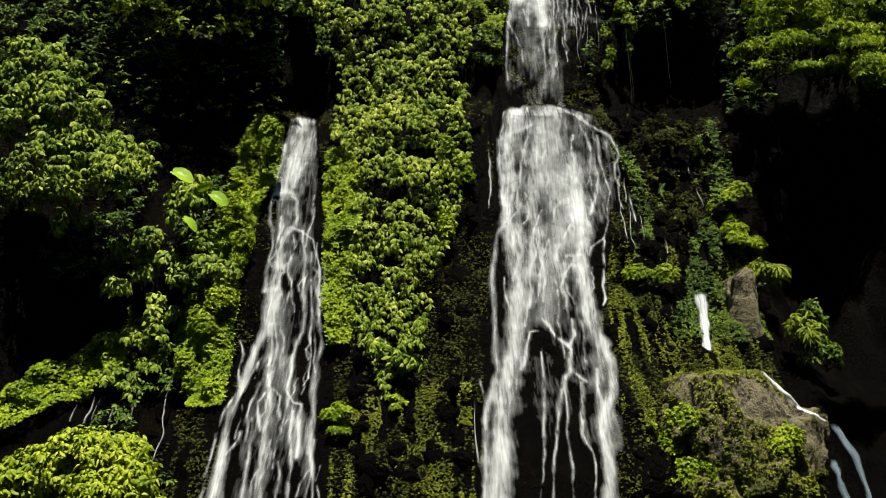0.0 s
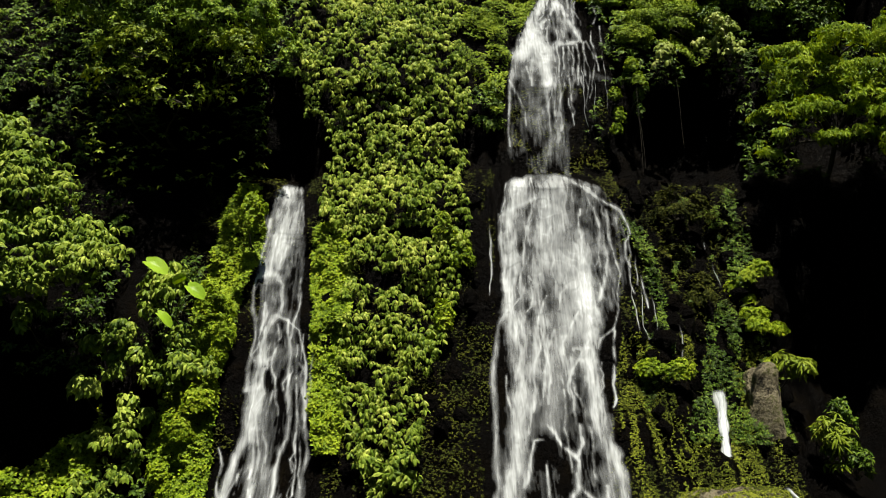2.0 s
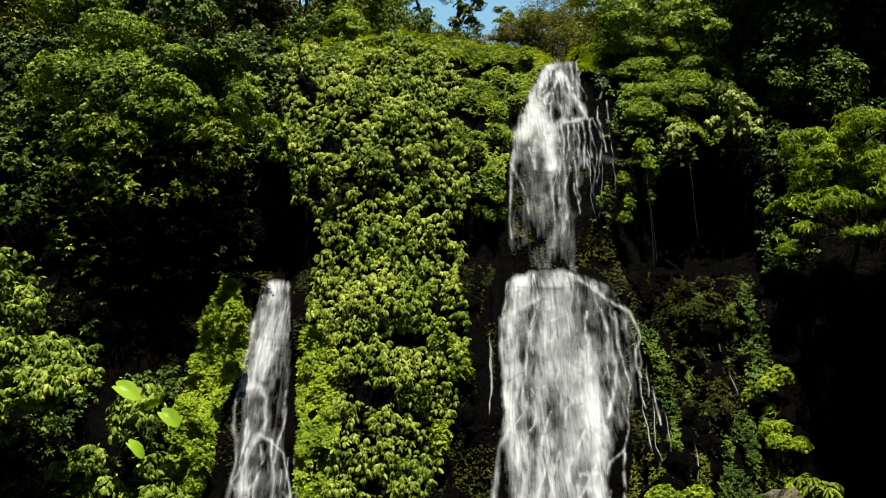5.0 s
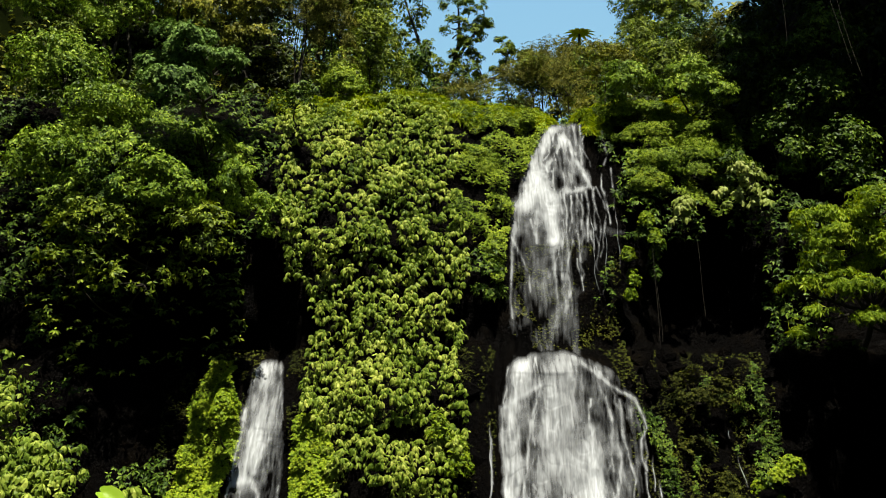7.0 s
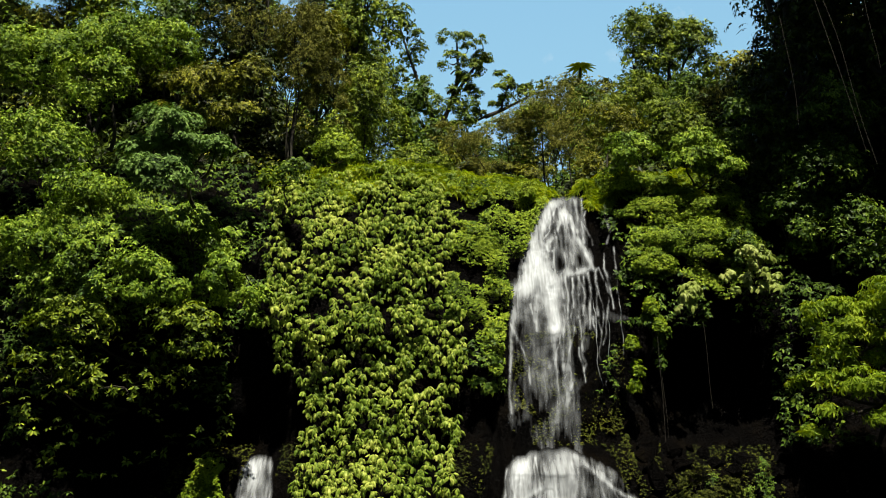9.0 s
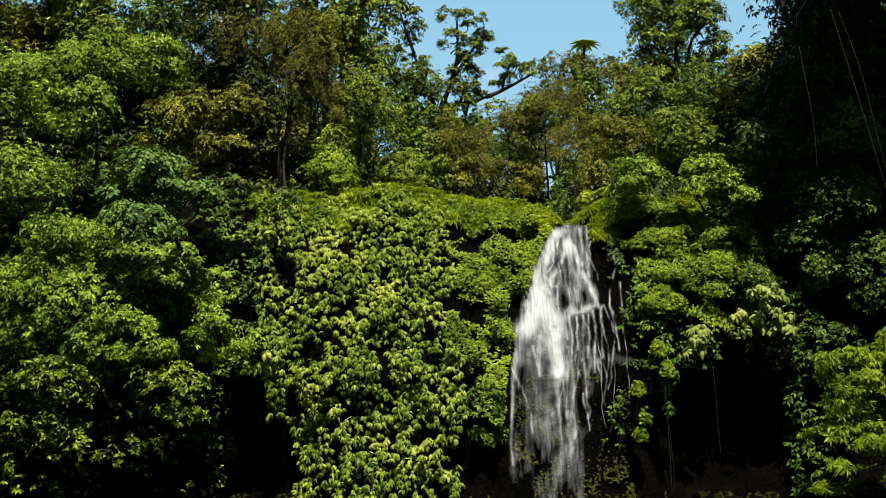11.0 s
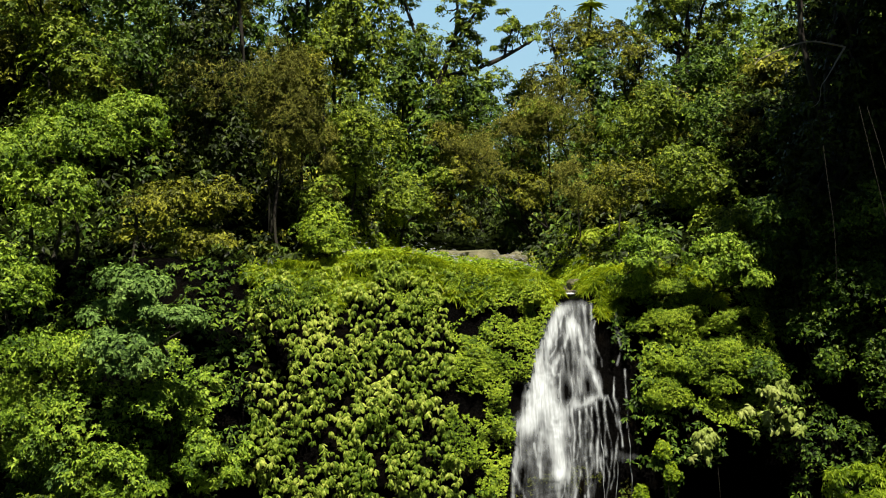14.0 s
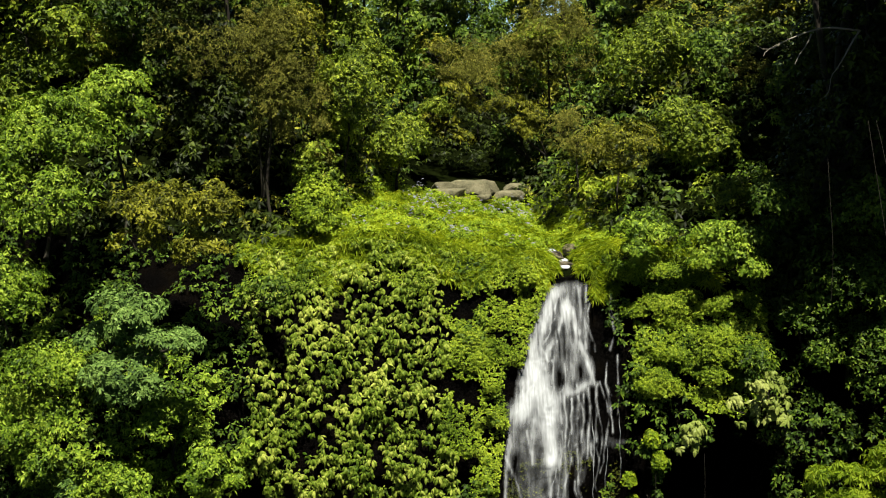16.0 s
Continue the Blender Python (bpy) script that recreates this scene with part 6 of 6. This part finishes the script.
left_fall = thing("side_waterfall", (-6.8, float(cliff_y(-6.8, 2)), 0.5), "narrow waterfall fanning out down black rock", "waterfall")
SIDE_STREAMS.append((1.4, (-7.94, 26.29, 0.53), (-7.85, 25.65, 0.50), (-7.73, 24.86, 0.45), (-7.71, 23.59, 0.53), (-7.72, 22.2, 0.56), (-7.84, 21.14, 0.55), (-7.9, 19.97, 0.57)))
SIDE_STREAMS.append((1.0, (-8.28, 22.89, 0.14), (-8.29, 21.81, 0.13), (-8.39, 20.94, 0.13), (-8.31, 19.95, 0.11)))
SIDE_STREAMS.append((1.1, (-7.07, 21.62, 0.11), (-7.42, 20.95, 0.13), (-7.51, 20.17, 0.15)))
SIDE_STREAMS.append((1.2, (-8.05, 19.85, 0.22), (-8.48, 19.56, 0.11), (-8.54, 18.9, 0.09), (-8.53, 18.1, 0.10), (-8.33, 17.49, 0.10), (-8.19, 16.76, 0.12), (-8.25, 15.93, 0.11), (-8.36, 15.12, 0.13), (-8.28, 14.14, 0.10)))
SIDE_STREAMS.append((1.2, (-8.05, 19.85, 0.22), (-7.54, 19.8, 0.15), (-7.21, 19.27, 0.13), (-7.18, 18.37, 0.12), (-7.33, 17.84, 0.12), (-7.58, 17.33, 0.15), (-7.75, 16.6, 0.18), (-7.78, 15.52, 0.23)))
SIDE_STREAMS.append((0.5, (-8.02, 19.6, 0.54), (-7.97, 18.87, 0.43), (-7.89, 18.12, 0.42), (-7.84, 17.06, 0.34)))
SIDE_STREAMS.append((0.9, (-7.98, 18.39, 0.07), (-7.92, 17.69, 0.06), (-7.94, 17.04, 0.08)))
SIDE_STREAMS.append((1.2, (-7.43, 17.74, 0.09), (-6.78, 17.5, 0.08), (-6.76, 16.75, 0.06), (-6.6, 16.06, 0.08), (-6.58, 15.16, 0.11), (-6.5, 14.6, 0.17), (-6.31, 13.22, 0.14), (-6.26, 12.03, 0.10), (-6.55, 11.4, 0.10), (-6.65, 10.73, 0.11), (-6.61, 9.87, 0.10), (-6.68, 9.26, 0.06), (-6.28, 8.64, 0.05), (-5.9, 8.53, 0.06), (-5.99, 7.94, 0.09), (-5.85, 7.17, 0.10), (-5.79, 6.27, 0.09)))
SIDE_STREAMS.append((1.2, (-6.83, 17.49, 0.06), (-6.26, 16.97, 0.05), (-6.1, 16.28, 0.06), (-5.82, 15.44, 0.06), (-5.72, 14.76, 0.07), (-5.76, 14.46, 0.11), (-5.61, 12.84, 0.10), (-5.36, 11.75, 0.10), (-5.29, 11.33, 0.11), (-5.42, 10.7, 0.13), (-5.46, 9.76, 0.18), (-5.39, 8.92, 0.17), (-5.32, 8.12, 0.14), (-5.34, 7.18, 0.16), (-5.33, 6.46, 0.14), (-5.14, 5.83, 0.10), (-4.94, 4.91, 0.07), (-4.34, 0.3, 0.07)))
SIDE_STREAMS.append((0.8, (-6.31, 16.28, 0.06), (-6.27, 15.24, 0.08), (-6.08, 14.36, 0.06), (-5.9, 12.55, 0.05), (-5.81, 11.26, 0.05), (-5.7, 9.76, 0.06)))
SIDE_STREAMS.append((0.6, (-6.5, 19.65, 0.05), (-6.5, 18.9, 0.04), (-6.4, 18.18, 0.04)))
SIDE_STREAMS.append((0.4, (-7.3, 26.17, 0.07), (-6.81, 23.83, 0.07), (-6.52, 22.45, 0.06)))
SIDE_STREAMS.append((1.5, (-7.78, 15.52, 0.25), (-7.92, 14.66, 0.26), (-7.92, 13.49, 0.31), (-7.93, 12.6, 0.26), (-8.04, 12.04, 0.22), (-8.37, 11.21, 0.18), (-8.55, 10.34, 0.18), (-8.65, 9.6, 0.20), (-8.8, 8.75, 0.18), (-8.85, 8.15, 0.18), (-8.88, 7.39, 0.21), (-8.85, 6.65, 0.25), (-8.81, 5.86, 0.25), (-8.74, 4.92, 0.28), (-8.53, 0.3, 0.28)))
SIDE_STREAMS.append((1.1, (-8.88, 9.06, 0.10), (-9.11, 8.36, 0.09), (-9.24, 7.41, 0.07), (-9.31, 6.67, 0.09), (-9.34, 5.78, 0.10), (-9.3, 4.93, 0.11), (-9.17, 0.3, 0.11)))
SIDE_STREAMS.append((0.9, (-9.03, 11.7, 0.05), (-8.87, 11.0, 0.08), (-8.93, 10.24, 0.06), (-8.8, 9.48, 0.08)))
SIDE_STREAMS.append((1.2, (-7.77, 12.5, 0.11), (-7.68, 11.64, 0.13), (-7.73, 10.88, 0.13), (-7.6, 10.0, 0.14), (-7.46, 9.25, 0.14), (-7.24, 8.55, 0.18), (-7.22, 7.76, 0.18), (-7.18, 7.01, 0.20), (-7.07, 6.28, 0.17), (-7.11, 5.59, 0.22), (-7.02, 4.75, 0.24), (-6.73, 0.3, 0.24)))
SIDE_STREAMS.append((0.9, (-7.63, 12.41, 0.06), (-7.42, 11.43, 0.08), (-7.46, 10.22, 0.10), (-7.5, 9.46, 0.10)))
SIDE_STREAMS.append((0.9, (-7.19, 9.26, 0.05), (-6.92, 8.97, 0.05), (-6.91, 8.25, 0.07), (-6.65, 7.37, 0.09), (-6.72, 6.46, 0.07), (-6.71, 5.84, 0.06)))
SIDE_STREAMS.append((0.9, (-7.57, 9.06, 0.05), (-7.81, 8.69, 0.05), (-7.63, 7.95, 0.09), (-7.44, 7.38, 0.07)))
SIDE_STREAMS.append((1.0, (-7.89, 7.95, 0.06), (-7.8, 7.2, 0.06), (-7.71, 6.29, 0.09), (-7.71, 5.59, 0.11), (-7.65, 4.92, 0.13), (-7.4, 0.3, 0.13)))
SIDE_STREAMS.append((0.8, (-6.49, 6.1, 0.03), (-6.34, 5.58, 0.04), (-6.38, 4.83, 0.06), (-6.52, 0.3, 0.06)))
SIDE_STREAMS.append((1.1, (-6.26, 8.24, 0.07), (-6.21, 7.17, 0.10), (-6.0, 6.27, 0.10), (-5.93, 5.16, 0.10), (-5.75, 0.3, 0.10)))
SIDE_STREAMS.append((0.8, (-4.86, 5.92, 0.04), (-4.91, 5.41, 0.04), (-4.69, 4.91, 0.06), (-3.47, 0.3, 0.06)))
SIDE_STREAMS.append((0.4, (-7.59, 13.97, 0.50), (-7.21, 12.39, 0.49), (-7.25, 10.98, 0.40), (-6.04, 7.74, 0.44), (-5.78, 6.63, 0.36)))
for name, z0, z1 in (("upper_sheet", 12.95, 26.4), ("lower_sheet", 0.3, 13.02)):
    woven_fall(name, SIDE_STREAMS, left_fall, z0, z1, [(0.32, [(14.0, -8.2, -5.9), (18.0, -8.2, -6.1), (22.0, -8.2, -6.3), (25.0, -8.3, -6.8), (25.6, -8.1, -7.0)]), (0.17, [(2.0, -8.6, -4.8), (8.0, -8.4, -5.0), (13.0, -8.3, -5.2), (15.0, -8.2, -5.6)])], seed=37, lip=(-7.6, 25.75, 0.9) if z1 > 20 else None, lace=44, fan=[(4.0, -8.9, -4.6), (11.0, -8.5, -5.0), (16.0, -8.2, -5.6), (20.0, -8.1, -6.1)])
small_fall = thing("small_waterfall", (12.1, 45.6, 10.4), "short white chute landing behind the boulder", "waterfall")
CHUTE = [(12.2, 46.5, 14.3), (12.22, 46.3, 13.4), (12.15, 45.9, 12.4), (12.1, 45.5, 11.4), (12.05, 45.2, 10.4)]
second_chute = thing("small_waterfall", (14.6, float(cliff_y(14.6, 7)), 7), "thin stream sliding down beside the boulder", "waterfall")


def free_stream(name, path, width, parent, seed, material):
    """A ribbon of water along a path in space."""
    path = np.asarray(path, float)
    t = np.linspace(0, 1, 40)
    k = np.linspace(0, 1, len(path))
    p = np.stack([np.interp(t, k, path[:, c]) for c in range(3)], 1)
    p[:, 0] += 0.12 * (fbm(t * 9, 0 * t, 0, seed, 3) - 0.5)
    cols = np.array([-1, -0.5, 0, 0.5, 1])
    w = width * (0.6 + 0.8 * vnoise(t * 7, 0 * t, 0, seed + 1))
    v = p[:, None] + np.stack([cols[None] * w[:, None] * 0.5, -0.1 * (1 - cols ** 2)[None] + 0 * w[:, None], 0 * cols[None] + 0 * w[:, None]], -1)
    i, j = np.meshgrid(np.arange(39), np.arange(4), indexing="ij")
    f = np.stack([i * 5 + j, (i + 1) * 5 + j, (i + 1) * 5 + j + 1, i * 5 + j + 1], -1).reshape(-1, 4)
    me = mesh_of(name, v.reshape(-1, 3), f)
    e = (1 - cols ** 2)[None] ** 0.7 * smooth(np.minimum(t, 1 - t), 0, 0.08)[:, None]
    add_uv(me, np.stack([v[..., 0] + seed, v[..., 2]], -1).reshape(-1, 2), np.stack([e, 0 * e], -1).reshape(-1, 2))
    return part(name, me, material, parent)


rill = thing("stream", (6.9, 58.0, float(top_z(6.9, 58.0))), "shallow stream running through grass to the fall's lip", "stream")
free_stream("water", [(float(stream_x(y)) + 0.0, y, float(top_z(float(stream_x(y)), y)) + 0.14) for y in (61.5, 60.6, 59.7, 58.8, 58.2, 57.6)], 0.5, rill, 6, THREAD)
free_stream("chute", CHUTE, 0.5, small_fall, 8, THREAD)
free_stream("chute_core", [(x, y - 0.05, z) for x, y, z in CHUTE], 0.34, small_fall, 9, THREAD)
free_stream("chute", [(x, boulder_y(x, z) - 0.12, z) for x, z in ((13.5, 10.1), (14.0, 9.6), (14.5, 9.0), (15.0, 8.5), (15.4, 8.1), (15.8, 7.8))], 0.3, second_chute, 3, THREAD)
free_stream("lower_chute", [(x, min(42.4, float(cliff_y(x, z)) - 0.4), z) for x, z in ((16.3, 7.8), (16.5, 6.4), (16.4, 4.6), (16.3, 3.0))], 0.32, second_chute, 4, LACE)
free_stream("lower_chute", [(x, min(42.3, float(cliff_y(x, z)) - 0.45), z) for x, z in ((15.9, 6.3), (15.8, 5.0), (15.7, 3.0))], 0.28, second_chute, 5, LACE)
# trickles over the rock beside the bushes
trickles = thing("rock_trickles", (-14, float(cliff_y(-14, 7)), 7), "thin trickles of water over black rock", "trickle")
for k, (x, z0, z1) in enumerate(((-12.2, 10.2, 6.2), (-13.7, 9.2, 7.8), (-15.4, 9.2, 8.0), (-15.7, 9.4, 7.9), (-16.3, 9.0, 8.0), (-14.6, 8.9, 7.8))):
    strand("trickle", x, z0, z1, 0.13, 0.25, trickles, 0.02, 600 + k)
right_trickles = thing("rock_trickles", (13.5, float(cliff_y(13.5, 18)), 18), "thin trickles of water over black rock", "trickle")
for k, (x, z0, z1) in enumerate(((13.4, 21.2, 19.6), (15.0, 17.6, 16.5), (9.3, 21, 19.4), (11.0, 17.5, 15.8), (13.2, 22.6, 21.7))):
    strand("trickle", x, z0, z1, 0.12, 0.3, right_trickles, 0.03, 620 + k)


# ---- elephant ears ----
def ear_leaf(parent, tip_way, at, size, tilt):
    """A broad heart-shaped leaf with a cupped blade and a raised midrib."""
    n = 22
    a = np.linspace(0, 2 * np.pi, n, endpoint=False)
    r = size * (0.42 + 0.16 * np.cos(a) + 0.08 * np.cos(2 * a)) * (1 - 0.5 * np.exp(-((a - np.pi) / 0.3) ** 2))
    rings = [0.0, 0.45, 0.8, 1.0]
    vs = [np.array([[0, 0, 0.0]])]
    for q in rings[1:]:
        x, y = r * np.cos(a) * q, 0.8 * r * np.sin(a) * q
        vs.append(np.stack([x, y, 0.35 * np.abs(y) - 0.22 * size * q ** 2 * np.maximum(np.cos(a), 0) ** 2 + 0.012 * size * np.sin(9 * a) * q], 1))
    v = np.concatenate(vs)
    tri = [(0, 1 + k, 1 + (k + 1) % n) for k in range(n)]
    for g in range(2):
        for k in range(n):
            p, q = 1 + g * n + k, 1 + g * n + (k + 1) % n
            tri += [(p, p + n, q + n), (p, q + n, q)]
    m = Matrix.Translation(at) @ Euler([radians(c) for c in tilt]).to_matrix().to_4x4()
    me = mesh_of("leaf", v, np.array(tri))
    me.transform(m)
    return part("leaf", me, LEAF["ear"], parent)


ear_root = (-12.0, float(cliff_y(-12.0, 17.0)), 17.0)
ears = thing("elephant_ear_plant", ear_root, "elephant-ear plant with a few large heart-shaped leaves", "plant")
for at, size, tilt in (((-12.2, 43.6, 19.3), 1.2, (52, 22, -8)), ((-10.5, 43.9, 18.3), 1.05, (50, 30, -15)), ((-11.7, 43.9, 17.1), 0.95, (45, 35, 10)), ((-10.9, 43.8, 18.7), 0.7, (50, 20, -160))):
    part("leaf_stalk", mesh_of("leaf_stalk", *limb(ear_root, at, 0.03, 0.016, 0.06, 8)), LEAF["fern"], ears)
    ear_leaf(ears, None, at, size, tilt)


# ---- lianas and bare twigs in the shade ----
def liana(a, b, r, label="thin pale liana hanging in the shade", sway=0.015):
    ob = thing("liana", a, label, "liana", "hanging lianas")
    part("stem", mesh_of("stem", *limb(a, b, r * 0.6, r * 0.45, sway, 12)), BARK, ob)


for a, b, r in (((10.35, 51.6, 31.0), (10.4, 51.2, 26.0), 0.017), ((10.5, 51.7, 29.5), (10.55, 51.3, 26.2), 0.014), ((12.6, 52.0, 31.5), (12.75, 51.8, 27.5), 0.014),
                ((17.2, 47.6, 46.5), (18.6, 46.6, 38.0), 0.018), ((17.6, 47.8, 46.5), (19.1, 46.8, 37.5), 0.017), ((15.9, 48.0, 45.0), (16.1, 47.4, 39.5), 0.014), ((19.6, 47.5, 46.0), (19.8, 47, 42), 0.014)):
    liana(a, b, r)
twigs = thing("bare_branch", (18.87, 53.00, 50.18), "bare pale branch reaching out of the shade", "branch")
tw = [limb((18.87, 53.00, 50.18), (16.03, 52.08, 49.99), 0.045, 0.03, 0.06, 10), limb((16.03, 52.08, 49.99), (14.38, 51.72, 49.08), 0.04, 0.015, 0.12), limb((16.49, 52.17, 49.99), (15.76, 51.90, 48.71), 0.03, 0.012, 0.1), limb((15.21, 51.99, 49.63), (13.83, 51.53, 49.72), 0.025, 0.01, 0.12),
      limb((18.87, 53.00, 50.18), (17.68, 52.27, 48.53), 0.05, 0.02, 0.1), limb((17.68, 52.27, 48.53), (16.95, 52.08, 47.24), 0.02, 0.01, 0.1)]
part("branch", mesh_of("branch", *joined(tw)), PALE_BARK, twigs)
